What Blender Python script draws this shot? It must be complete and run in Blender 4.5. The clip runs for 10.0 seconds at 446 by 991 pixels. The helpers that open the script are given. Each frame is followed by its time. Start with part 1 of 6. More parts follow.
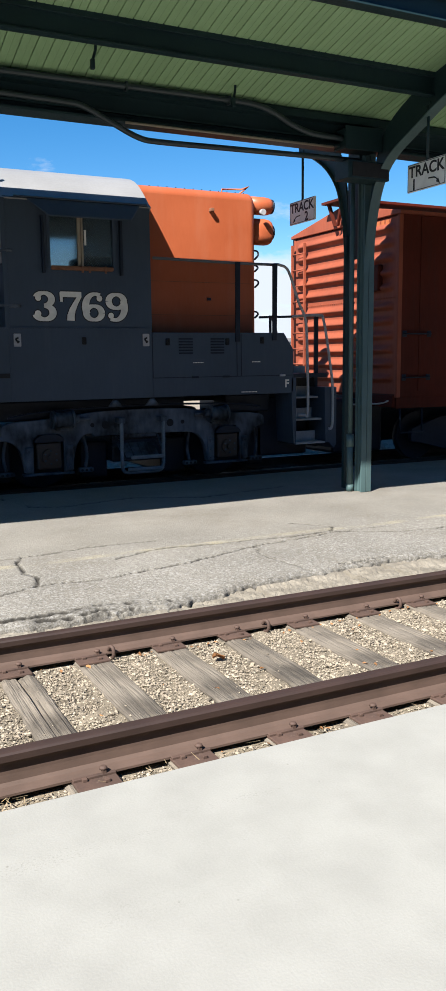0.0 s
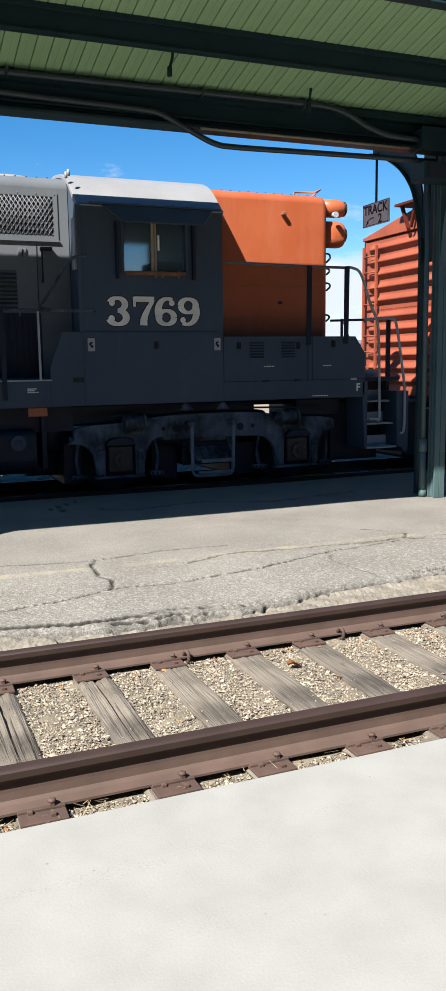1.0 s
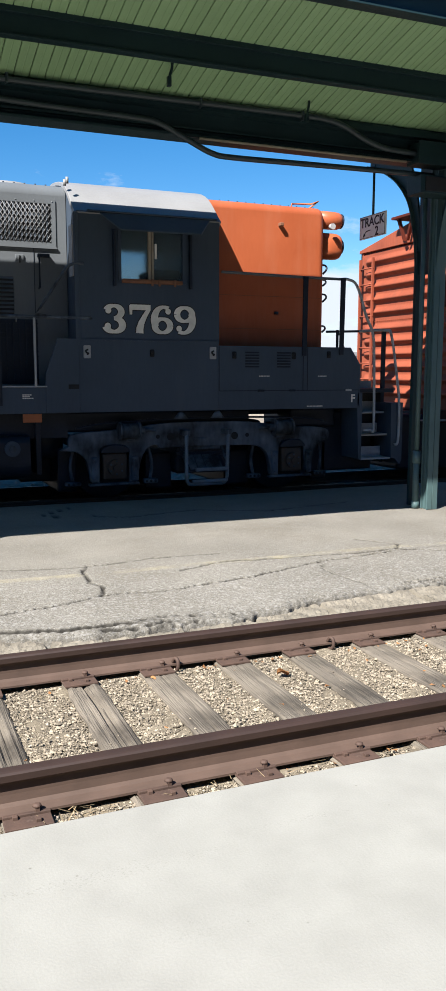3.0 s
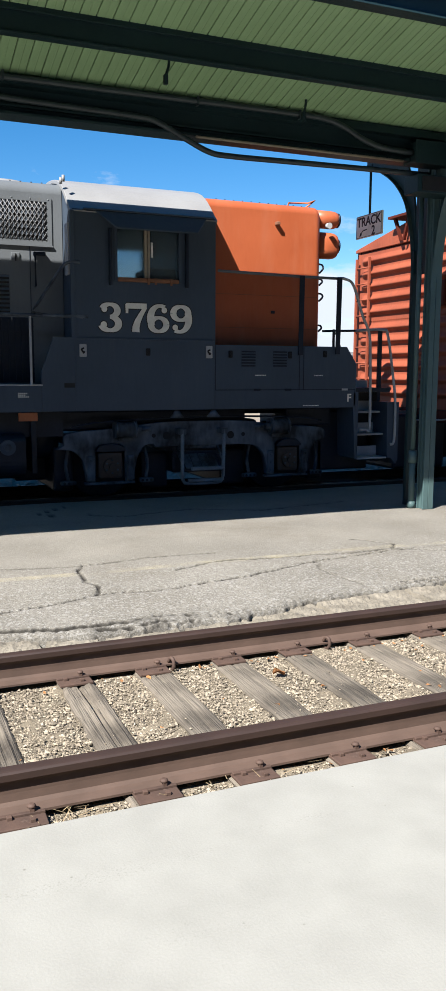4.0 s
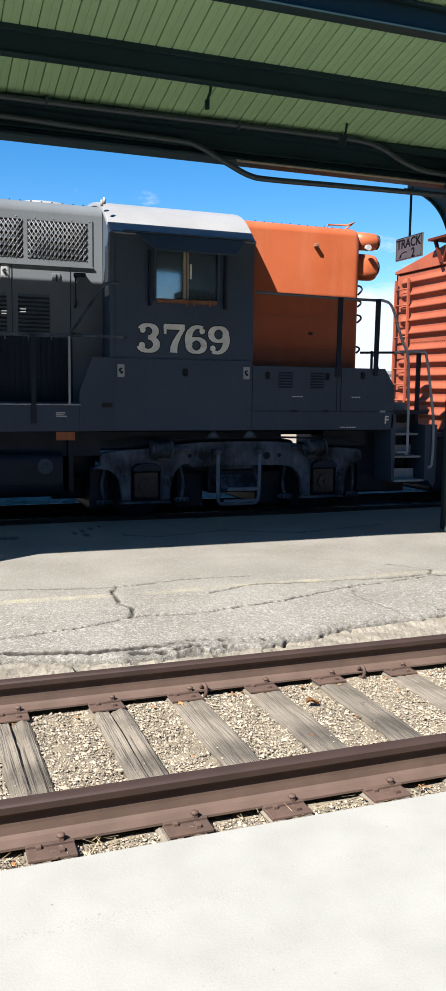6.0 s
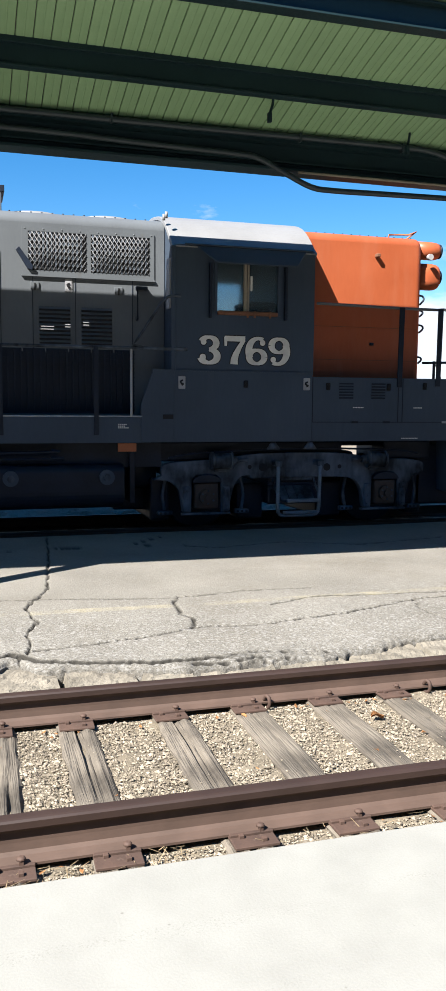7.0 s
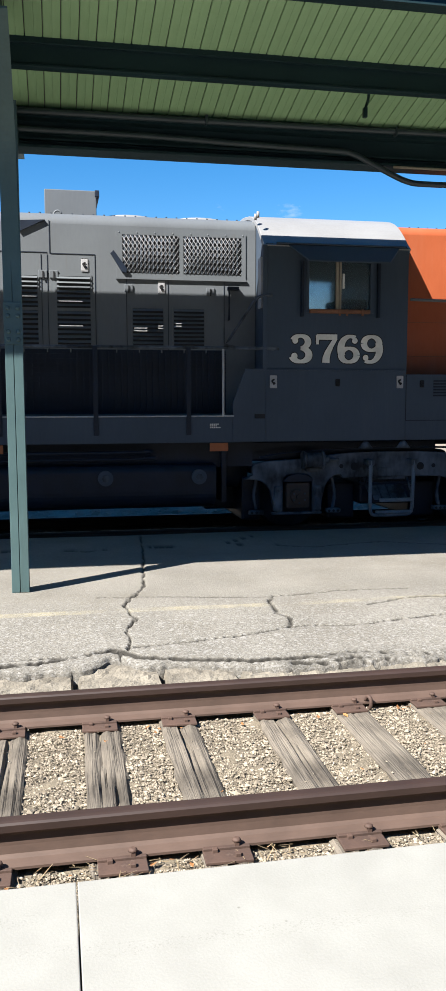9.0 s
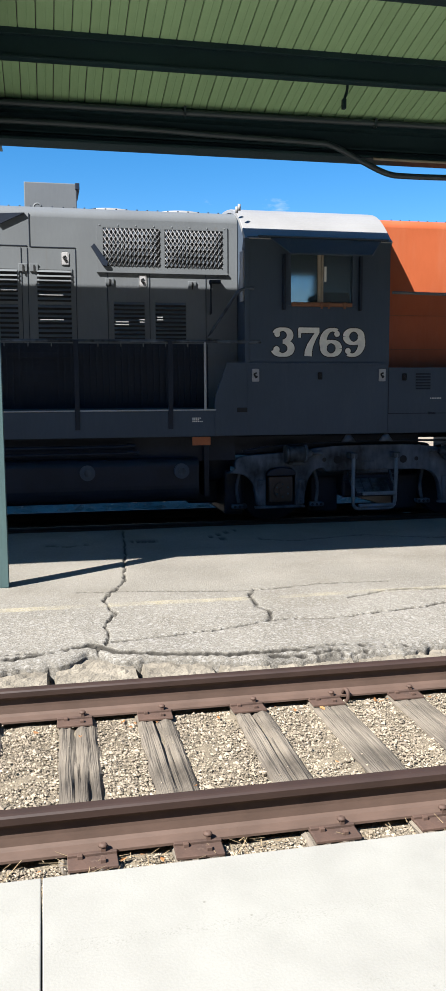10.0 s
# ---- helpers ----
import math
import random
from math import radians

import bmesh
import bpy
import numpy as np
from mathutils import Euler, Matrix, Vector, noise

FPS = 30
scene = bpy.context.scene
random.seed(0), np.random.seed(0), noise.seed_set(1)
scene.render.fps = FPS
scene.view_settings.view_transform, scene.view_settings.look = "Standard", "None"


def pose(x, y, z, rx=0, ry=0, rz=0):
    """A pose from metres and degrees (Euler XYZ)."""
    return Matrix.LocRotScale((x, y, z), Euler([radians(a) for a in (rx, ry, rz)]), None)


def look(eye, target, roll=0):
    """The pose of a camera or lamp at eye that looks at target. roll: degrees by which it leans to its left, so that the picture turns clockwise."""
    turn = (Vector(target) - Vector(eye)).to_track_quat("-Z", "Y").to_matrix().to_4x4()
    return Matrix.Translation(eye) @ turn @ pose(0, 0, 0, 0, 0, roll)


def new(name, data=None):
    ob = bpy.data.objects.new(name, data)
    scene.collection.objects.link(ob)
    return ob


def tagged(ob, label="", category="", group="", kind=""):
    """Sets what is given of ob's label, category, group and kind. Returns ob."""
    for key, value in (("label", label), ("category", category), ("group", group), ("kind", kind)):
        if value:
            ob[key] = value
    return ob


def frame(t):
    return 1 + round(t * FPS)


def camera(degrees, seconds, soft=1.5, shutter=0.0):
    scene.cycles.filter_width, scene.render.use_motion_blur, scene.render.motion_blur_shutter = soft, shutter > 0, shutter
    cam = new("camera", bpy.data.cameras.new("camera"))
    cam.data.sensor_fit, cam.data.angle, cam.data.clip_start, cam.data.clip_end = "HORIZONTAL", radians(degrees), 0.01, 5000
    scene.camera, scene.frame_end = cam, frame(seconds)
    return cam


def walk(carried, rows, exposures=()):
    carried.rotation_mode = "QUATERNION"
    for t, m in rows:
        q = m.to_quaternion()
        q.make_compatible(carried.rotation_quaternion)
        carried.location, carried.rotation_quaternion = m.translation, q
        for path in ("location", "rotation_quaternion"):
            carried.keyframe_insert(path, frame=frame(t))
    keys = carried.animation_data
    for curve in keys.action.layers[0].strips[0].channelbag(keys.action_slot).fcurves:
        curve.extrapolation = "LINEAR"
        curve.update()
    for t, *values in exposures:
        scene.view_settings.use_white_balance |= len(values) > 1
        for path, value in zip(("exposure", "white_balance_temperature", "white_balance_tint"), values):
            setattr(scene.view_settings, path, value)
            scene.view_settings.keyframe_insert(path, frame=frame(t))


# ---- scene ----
cam = camera(29.23, 10.0, soft=1.0)
PATH = [
    (0.0, pose(-0.465, -3.564, 1.653, 80.93, 0.67, -26.70)),
    (0.5, pose(-0.502, -3.553, 1.669, 80.98, 0.73, -24.10)),
    (1.0, pose(-0.530, -3.523, 1.677, 81.13, 0.79, -22.37)),
    (1.5, pose(-0.540, -3.538, 1.681, 81.38, 0.63, -22.07)),
    (2.0, pose(-0.539, -3.555, 1.685, 81.63, 0.42, -22.04)),
    (2.5, pose(-0.523, -3.547, 1.671, 81.76, 0.11, -22.35)),
    (4.0, pose(-0.512, -3.519, 1.661, 81.74, -0.26, -22.86)),
    (4.5, pose(-0.506, -3.518, 1.660, 81.72, -0.36, -22.96)),
    (5.0, pose(-0.499, -3.530, 1.680, 81.59, -0.38, -23.18)),
    (5.2, pose(-0.483, -3.532, 1.714, 81.63, -0.41, -23.22)),
    (6.3, pose(-0.517, -3.473, 1.705, 83.30, -0.81, -18.79)),
    (6.5, pose(-0.530, -3.476, 1.717, 83.43, -0.71, -17.87)),
    (7.0, pose(-0.543, -3.471, 1.705, 83.59, -0.51, -16.63)),
    (7.5, pose(-0.593, -3.472, 1.708, 83.69, -0.42, -14.85)),
    (8.0, pose(-0.643, -3.457, 1.699, 83.77, -0.08, -12.28)),
    (8.5, pose(-0.667, -3.458, 1.703, 83.69, 0.16, -10.87)),
    (9.0, pose(-0.645, -3.450, 1.694, 83.58, 0.10, -11.06)),
    (9.5, pose(-0.607, -3.462, 1.695, 83.38, 0.16, -11.55)),
    (10.0, pose(-0.560, -3.438, 1.677, 83.25, 0.33, -11.84)),
]
EXPOSURES = [(0.0, 1.43), (5.2, 1.45), (6.4, 1.65), (10.0, 1.64)]
walk(cam, PATH, EXPOSURES)

# ---- light ----
SUN_DX, SUN_DY = 0.80, 0.52            # run of the sunlight along x and y for each metre of fall
sun_dir = Vector((SUN_DX, SUN_DY, -1.0)).normalized()
sun = new("sun", bpy.data.lights.new("sun", "SUN"))
sun.data.energy, sun.data.angle, sun.data.color = 5.0, radians(0.53), (1.0, 0.96, 0.905)
sun.matrix_world = look((0, 0, 30), Vector((0, 0, 30)) + sun_dir)
elevation = math.asin(-sun_dir.z)
azimuth = math.atan2(-sun_dir.x, -sun_dir.y)

world = bpy.data.worlds.new("world")
scene.world = world
world.use_nodes = True
wn, wl = world.node_tree.nodes, world.node_tree.links
wn.clear()
w_out = wn.new("ShaderNodeOutputWorld")
w_bg = wn.new("ShaderNodeBackground")
w_sky = wn.new("ShaderNodeTexSky")
w_sky.sky_type = "NISHITA"
w_sky.sun_disc = False
w_sky.sun_elevation, w_sky.sun_rotation = elevation, azimuth
w_sky.altitude, w_sky.air_density, w_sky.dust_density, w_sky.ozone_density = 1300, 1.0, 0.3, 2.0
w_bg.inputs["Strength"].default_value = 0.06
w_co = wn.new("ShaderNodeTexCoord")
w_map = wn.new("ShaderNodeMapping")
w_map.inputs["Scale"].default_value = (1.0, 1.0, 2.6)
w_noise = wn.new("ShaderNodeTexNoise")
w_noise.inputs["Scale"].default_value, w_noise.inputs["Detail"].default_value = 4.2, 9
w_noise.inputs["Roughness"].default_value = 0.62
w_sep = wn.new("ShaderNodeSeparateXYZ")
w_low = wn.new("ShaderNodeMapRange")     # clouds bank up towards the horizon
w_low.inputs["From Min"].default_value, w_low.inputs["From Max"].default_value = 0.04, 0.24
w_low.inputs["To Min"].default_value, w_low.inputs["To Max"].default_value = 0.27, -0.115
w_add = wn.new("ShaderNodeMath")
w_ramp = wn.new("ShaderNodeMapRange")
w_ramp.inputs["From Min"].default_value, w_ramp.inputs["From Max"].default_value = 0.575, 0.72
w_mix = wn.new("ShaderNodeMix")
w_mix.data_type = "RGBA"
w_mix.inputs[7].default_value = (5.3, 5.8, 6.5, 1)
w_hue = wn.new("ShaderNodeHueSaturation")
w_hue.inputs["Saturation"].default_value = 1.42
w_hue.inputs["Value"].default_value = 1.0
for a, b in ((w_co.outputs["Generated"], w_map.inputs["Vector"]), (w_map.outputs[0], w_noise.inputs["Vector"]),
             (w_co.outputs["Generated"], w_sep.inputs[0]), (w_sep.outputs["Z"], w_low.inputs["Value"]),
             (w_noise.outputs[0], w_add.inputs[0]), (w_low.outputs[0], w_add.inputs[1]),
             (w_add.outputs[0], w_ramp.inputs["Value"]), (w_ramp.outputs[0], w_mix.inputs[0]),
             (w_sky.outputs[0], w_hue.inputs["Color"]), (w_hue.outputs[0], w_mix.inputs[6]),
             (w_mix.outputs[2], w_bg.inputs["Color"]), (w_bg.outputs[0], w_out.inputs["Surface"])):
    wl.new(a, b)


# ---- materials ----
def material(name, color, rough=0.6, metal=0.0, dark=None, grain=40.0, patch=2.5, amount=0.5, bump=0.15, depth=0.004,
             stretch=(1, 1, 1), island=0.0, spec=0.5, rand=0.0):
    """A surface whose colour wavers between two tones at two scales, with fine relief."""
    m = bpy.data.materials.new(name)
    m.use_nodes = True
    n, l = m.node_tree.nodes, m.node_tree.links
    b = n["Principled BSDF"]
    dark = dark or tuple(c * 0.6 for c in color)
    co = n.new("ShaderNodeTexCoord")
    mp = n.new("ShaderNodeMapping")
    mp.inputs["Scale"].default_value = stretch
    l.new(co.outputs["Object"], mp.inputs["Vector"])
    fine, big = n.new("ShaderNodeTexNoise"), n.new("ShaderNodeTexNoise")
    fine.inputs["Scale"].default_value, fine.inputs["Detail"].default_value = grain, 6
    big.inputs["Scale"].default_value, big.inputs["Detail"].default_value = patch, 5
    l.new(mp.outputs[0], fine.inputs["Vector"])
    l.new(co.outputs["Object"], big.inputs["Vector"])
    ramp = n.new("ShaderNodeMapRange")
    ramp.inputs["From Min"].default_value, ramp.inputs["From Max"].default_value = 0.34, 0.68
    l.new(big.outputs[0], ramp.inputs["Value"])
    blend = n.new("ShaderNodeMath")
    blend.operation = "MULTIPLY_ADD"
    l.new(fine.outputs[0], blend.inputs[0])
    blend.inputs[1].default_value = 0.9
    l.new(ramp.outputs[0], blend.inputs[2])
    scale = n.new("ShaderNodeMath")
    scale.operation = "MULTIPLY"
    scale.use_clamp = True
    scale.inputs[1].default_value = amount
    l.new(blend.outputs[0], scale.inputs[0])
    mix = n.new("ShaderNodeMix")
    mix.data_type = "RGBA"
    mix.inputs[6].default_value, mix.inputs[7].default_value = (*color, 1), (*dark, 1)
    l.new(scale.outputs[0], mix.inputs[0])
    last = mix.outputs[2]
    if island or rand:
        src = n.new("ShaderNodeNewGeometry") if island else n.new("ShaderNodeObjectInfo")
        r = n.new("ShaderNodeMapRange")
        v = island or rand
        r.inputs["To Min"].default_value, r.inputs["To Max"].default_value = 1 - v, 1 + v
        l.new(src.outputs["Random Per Island" if island else "Random"], r.inputs["Value"])
        hsv = n.new("ShaderNodeHueSaturation")
        l.new(r.outputs[0], hsv.inputs["Value"])
        l.new(last, hsv.inputs["Color"])
        last = hsv.outputs[0]
    l.new(last, b.inputs["Base Color"])
    rr = n.new("ShaderNodeMapRange")
    rr.inputs["To Min"].default_value, rr.inputs["To Max"].default_value = max(0, rough - 0.1), min(1, rough + 0.12)
    l.new(fine.outputs[0], rr.inputs["Value"])
    l.new(rr.outputs[0], b.inputs["Roughness"])
    b.inputs["Metallic"].default_value = metal
    b.inputs["Specular IOR Level"].default_value = spec
    if bump:
        bp = n.new("ShaderNodeBump")
        bp.inputs["Strength"].default_value, bp.inputs["Distance"].default_value = bump, depth
        l.new(fine.outputs[0], bp.inputs["Height"])
        l.new(bp.outputs[0], b.inputs["Normal"])
    return m


def node_of(m, kind):
    return next(n for n in m.node_tree.nodes if n.bl_idname == kind)


CONCRETE = material("concrete", (0.286, 0.283, 0.257), 0.85, dark=(0.232, 0.229, 0.207), grain=110, patch=4, amount=0.6, bump=0.3, depth=0.003)
KERB = material("kerb_concrete", (0.26, 0.232, 0.186), 0.9, dark=(0.12, 0.105, 0.082), grain=70, patch=5, amount=0.6, bump=1, depth=0.008)
BED = material("ballast_bed", (0.212, 0.178, 0.127), 0.95, dark=(0.115, 0.094, 0.066), grain=70, patch=3, amount=0.6, bump=0.8, depth=0.012)
STONE = material("ballast_stone", (0.3, 0.256, 0.194), 0.9, dark=(0.165, 0.136, 0.1), grain=120, patch=5, amount=0.5, bump=0.2, island=0.6)
GROUND = material("ground", (0.23, 0.215, 0.185), 0.95, dark=(0.15, 0.14, 0.118), grain=25, patch=0.6, amount=0.55, bump=0.5, depth=0.02)
RAIL = material("rail_rust", (0.102, 0.066, 0.051), 0.65, dark=(0.058, 0.038, 0.029), grain=90, patch=6, amount=0.45, bump=0.18, depth=0.002, stretch=(0.25, 1, 1), spec=0.4)
RAILTOP = material("rail_head_rust", (0.044, 0.026, 0.021), 0.5, dark=(0.026, 0.016, 0.013), grain=60, patch=4, amount=0.5, bump=0.08, stretch=(0.06, 1, 1))
PLATE = material("plate_rust", (0.098, 0.057, 0.041), 0.75, dark=(0.046, 0.028, 0.022), grain=80, patch=7, amount=0.55, bump=0.35, depth=0.003, rand=0.12)
TIE = material("tie_wood", (0.262, 0.225, 0.178), 0.9, dark=(0.03, 0.024, 0.018), grain=55, patch=2.2, amount=0.6, bump=1.0, depth=0.012, stretch=(2.8, 0.07, 2.8), rand=0.18)
LEAF = material("dry_leaf", (0.3, 0.135, 0.045), 0.8, dark=(0.2, 0.095, 0.036), grain=60, patch=8, amount=0.6, bump=0.2, island=0.35)
STRAW = material("dry_grass", (0.27, 0.215, 0.125), 0.85, dark=(0.185, 0.125, 0.07), grain=60, patch=8, amount=0.6, bump=0.0, island=0.35)
GREENBOARD = material("green_boards", (0.31, 0.475, 0.26), 0.55, dark=(0.25, 0.4, 0.21), grain=30, patch=1.2, amount=0.6, bump=0.1, stretch=(1, 0.15, 1), rand=0.05)
BRICKWALL = material("sky_block_wall", (0.22, 0.16, 0.125), 0.9, dark=(0.15, 0.11, 0.085), grain=6, patch=0.8, amount=0.6, bump=0.3)
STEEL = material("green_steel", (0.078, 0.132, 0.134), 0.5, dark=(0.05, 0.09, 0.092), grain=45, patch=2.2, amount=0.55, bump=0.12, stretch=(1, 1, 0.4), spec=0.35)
# Green steel coloured near black for the shade under the roof.
SHADESTEEL = material("green_steel_shaded", (0.015, 0.038, 0.043), 0.5, dark=(0.01, 0.026, 0.03), grain=40, patch=2.0, amount=0.55, bump=0.12, spec=0.3)
CONDUIT = material("conduit_paint", (0.028, 0.044, 0.052), 0.4, dark=(0.018, 0.028, 0.034), grain=50, patch=4, amount=0.5, bump=0.05)
ROOFTAR = material("roof_felt", (0.16, 0.155, 0.15), 0.9, grain=30, patch=1, amount=0.5, bump=0.3)
GREY = material("loco_grey", (0.134, 0.148, 0.16), 0.5, dark=(0.097, 0.106, 0.116), grain=30, patch=1.3, amount=0.5, bump=0.06, stretch=(1, 1, 0.3), spec=0.3)
# Loco grey coloured darker and bluer for the shaded cab and boxes.
SHADEGREY = material("loco_grey_shaded", (0.052, 0.074, 0.107), 0.5, dark=(0.037, 0.052, 0.075), grain=25, patch=1.5, amount=0.5, bump=0.06, stretch=(1, 1, 0.25), spec=0.3)
# Faded loco grey, painted paler still for sunlight on the roof.
SUNGREY = material("loco_grey_sunlit", (0.25, 0.252, 0.255), 0.45, dark=(0.18, 0.18, 0.18), grain=30, patch=2, amount=0.4, bump=0.06)
ORANGE = material("loco_orange", (0.42, 0.108, 0.045), 0.4, dark=(0.32, 0.074, 0.027), grain=20, patch=1.4, amount=0.5, bump=0.05, stretch=(1, 1, 0.3), spec=0.3)
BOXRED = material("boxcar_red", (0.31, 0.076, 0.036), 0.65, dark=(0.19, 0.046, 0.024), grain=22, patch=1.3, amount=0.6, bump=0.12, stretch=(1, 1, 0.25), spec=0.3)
# Boxcar red coloured darker for the shaded side and its fittings.
SHADERED = material("boxcar_red_shaded", (0.105, 0.016, 0.007), 0.7, dark=(0.055, 0.011, 0.006), grain=22, patch=1.1, amount=0.6, bump=0.12, stretch=(1, 1, 0.25), spec=0.15)
BLACK = material("running_gear_black", (0.012, 0.02, 0.038), 0.5, dark=(0.005, 0.008, 0.014), grain=30, patch=3, amount=0.5, bump=0.2, spec=0.3)
GEAR = material("truck_grey", (0.155, 0.19, 0.24), 0.6, dark=(0.014, 0.017, 0.021), grain=18, patch=2.6, amount=0.72, bump=0.2, stretch=(1, 1, 0.35), spec=0.25)
GALV = material("galvanised_wire", (0.165, 0.17, 0.178), 0.5, dark=(0.12, 0.12, 0.125), grain=60, patch=8, amount=0.4, bump=0.0)
# Mirror metal for strips that imitate daylight through the vents.
SLITMIRROR = material("slit_mirror", (0.95, 0.94, 0.96), 0.2, metal=1.0, dark=(0.85, 0.85, 0.88), bump=0.0)
LIGHTSTEEL = material("worn_step_steel", (0.42, 0.42, 0.43), 0.5, dark=(0.26, 0.26, 0.27), grain=40, patch=5, amount=0.5, bump=0.1)
DULLSTEEL = material("dull_step_steel", (0.20, 0.23, 0.27), 0.55, dark=(0.08, 0.095, 0.115), grain=40, patch=5, amount=0.5, bump=0.1, spec=0.3)
RUSTBOX = material("journal_rust", (0.07, 0.045, 0.035), 0.8, dark=(0.06, 0.04, 0.03), grain=30, patch=5, amount=0.6, bump=0.3)
CREAM = material("lettering_cream", (0.864, 0.828, 0.744), 0.6, dark=(0.552, 0.528, 0.480), grain=30, patch=6, amount=0.5, bump=0.0)
INK = material("lettering_black", (0.02, 0.02, 0.02), 0.6, dark=(0.015, 0.015, 0.015), bump=0.0)
SIGNWHITE = material("sign_white", (0.84, 0.83, 0.78), 0.5, dark=(0.66, 0.64, 0.58), grain=30, patch=6, amount=0.5, bump=0.03)
BRASS = material("window_sash", (0.34, 0.29, 0.22), 0.5, dark=(0.22, 0.18, 0.13), grain=40, patch=5, bump=0.05)
RUSTWOOD = material("armrest_rust", (0.26, 0.11, 0.055), 0.8, dark=(0.13, 0.06, 0.035), grain=40, patch=6, amount=0.6, bump=0.2)
MARKER = material("fuel_tag_orange", (0.4, 0.115, 0.035), 0.6, grain=40, patch=8, amount=0.4, bump=0.03)
FARBLUE = material("far_building", (0.42, 0.42, 0.42), 0.9, grain=0.5, patch=0.05, bump=0.0)
FARHILL = material("far_hill", (0.20, 0.24, 0.30), 0.95, grain=0.05, patch=0.01, bump=0.0)
# Ballast coloured dark to stand for the train's shade on it.
SHADEBED = material("ballast_shaded", (0.13, 0.125, 0.115), 0.95, dark=(0.045, 0.042, 0.038), grain=26, patch=9, amount=0.6, bump=0.9, depth=0.03, spec=0.05)
CINDER = material("yard_gravel", (0.29, 0.25, 0.2), 0.95, dark=(0.16, 0.135, 0.105), grain=20, patch=0.5, amount=0.6, bump=0.5, depth=0.02, spec=0.05)
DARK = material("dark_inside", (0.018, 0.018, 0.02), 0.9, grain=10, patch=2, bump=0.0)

def weathered(m, tone, lo, hi, most, size=(7.0, 7.0, 0.45)):
    """Adds streaks of dirt, rust or chalk that run down a painted surface."""
    n, l = m.node_tree.nodes, m.node_tree.links
    b = n["Principled BSDF"]
    base = b.inputs["Base Color"].links[0].from_socket
    mp = n.new("ShaderNodeMapping")
    mp.inputs["Scale"].default_value = size
    l.new(node_of(m, "ShaderNodeTexCoord").outputs["Object"], mp.inputs["Vector"])
    run = n.new("ShaderNodeTexNoise")
    run.inputs["Scale"].default_value, run.inputs["Detail"].default_value, run.inputs["Roughness"].default_value = 1.0, 8, 0.65
    l.new(mp.outputs[0], run.inputs["Vector"])
    r = n.new("ShaderNodeMapRange")
    r.inputs["From Min"].default_value, r.inputs["From Max"].default_value, r.inputs["To Max"].default_value = lo, hi, most
    l.new(run.outputs[0], r.inputs["Value"])
    mix = n.new("ShaderNodeMix")
    mix.data_type = "RGBA"
    mix.inputs[7].default_value = (*tone, 1)
    l.new(r.outputs[0], mix.inputs[0])
    l.new(base, mix.inputs[6])
    l.new(mix.outputs[2], b.inputs["Base Color"])


weathered(GREY, (0.105, 0.085, 0.06), 0.60, 0.82, 0.6)
weathered(SHADEGREY, (0.075, 0.092, 0.115), 0.55, 0.80, 0.45, (4.0, 4.0, 0.5))
weathered(ORANGE, (0.40, 0.15, 0.085), 0.50, 0.80, 0.5, (3.0, 3.0, 0.5))
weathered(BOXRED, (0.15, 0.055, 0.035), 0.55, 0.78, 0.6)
weathered(SHADERED, (0.055, 0.022, 0.016), 0.52, 0.75, 0.7)
weathered(SUNGREY, (0.16, 0.12, 0.085), 0.64, 0.82, 0.5, (3.0, 3.0, 3.0))
weathered(STEEL, (0.045, 0.06, 0.05), 0.55, 0.80, 0.6)
weathered(GREENBOARD, (0.20, 0.29, 0.15), 0.56, 0.82, 0.5, (3.0, 0.5, 3.0))
weathered(PLATE, (0.15, 0.105, 0.08), 0.60, 0.75, 0.6, (25.0, 25.0, 25.0))
weathered(RAIL, (0.15, 0.12, 0.10), 0.62, 0.80, 0.3, (4.0, 30.0, 30.0))

GLASS = bpy.data.materials.new("window_glass")
GLASS.use_nodes = True
_g = GLASS.node_tree.nodes["Principled BSDF"]
_g.inputs["Base Color"].default_value = (0.42, 0.55, 0.60, 1)
_g.inputs["Roughness"].default_value, _g.inputs["Transmission Weight"].default_value, _g.inputs["IOR"].default_value = 0.12, 0.92, 1.45

# asphalt: pale aggregate with darker cracks and one worn yellow stripe
ASPHALT = material("asphalt", (0.215, 0.2, 0.172), 0.92, dark=(0.125, 0.115, 0.097), grain=85, patch=1.1, amount=0.5, bump=0.8, depth=0.006)
_n, _l = ASPHALT.node_tree.nodes, ASPHALT.node_tree.links
_b = _n["Principled BSDF"]
_base = _b.inputs["Base Color"].links[0].from_socket
_sepa = _n.new("ShaderNodeSeparateXYZ")
_l.new(node_of(ASPHALT, "ShaderNodeTexCoord").outputs["Object"], _sepa.inputs[0])
_dist = _n.new("ShaderNodeMath")
_dist.operation = "SUBTRACT"
_dist.inputs[1].default_value = 3.68
_l.new(_sepa.outputs["Y"], _dist.inputs[0])
_abs = _n.new("ShaderNodeMath")
_abs.operation = "ABSOLUTE"
_l.new(_dist.outputs[0], _abs.inputs[0])
_band = _n.new("ShaderNodeMapRange")
_band.inputs["From Min"].default_value, _band.inputs["From Max"].default_value = 0.075, 0.05
_l.new(_abs.outputs[0], _band.inputs["Value"])
_wear = _n.new("ShaderNodeTexNoise")
_wear.inputs["Scale"].default_value, _wear.inputs["Detail"].default_value = 3.0, 9
_l.new(node_of(ASPHALT, "ShaderNodeTexCoord").outputs["Object"], _wear.inputs["Vector"])
_wr = _n.new("ShaderNodeMapRange")
_wr.inputs["From Min"].default_value, _wr.inputs["From Max"].default_value = 0.36, 0.66
_wr.inputs["To Max"].default_value = 0.9
_l.new(_wear.outputs[0], _wr.inputs["Value"])
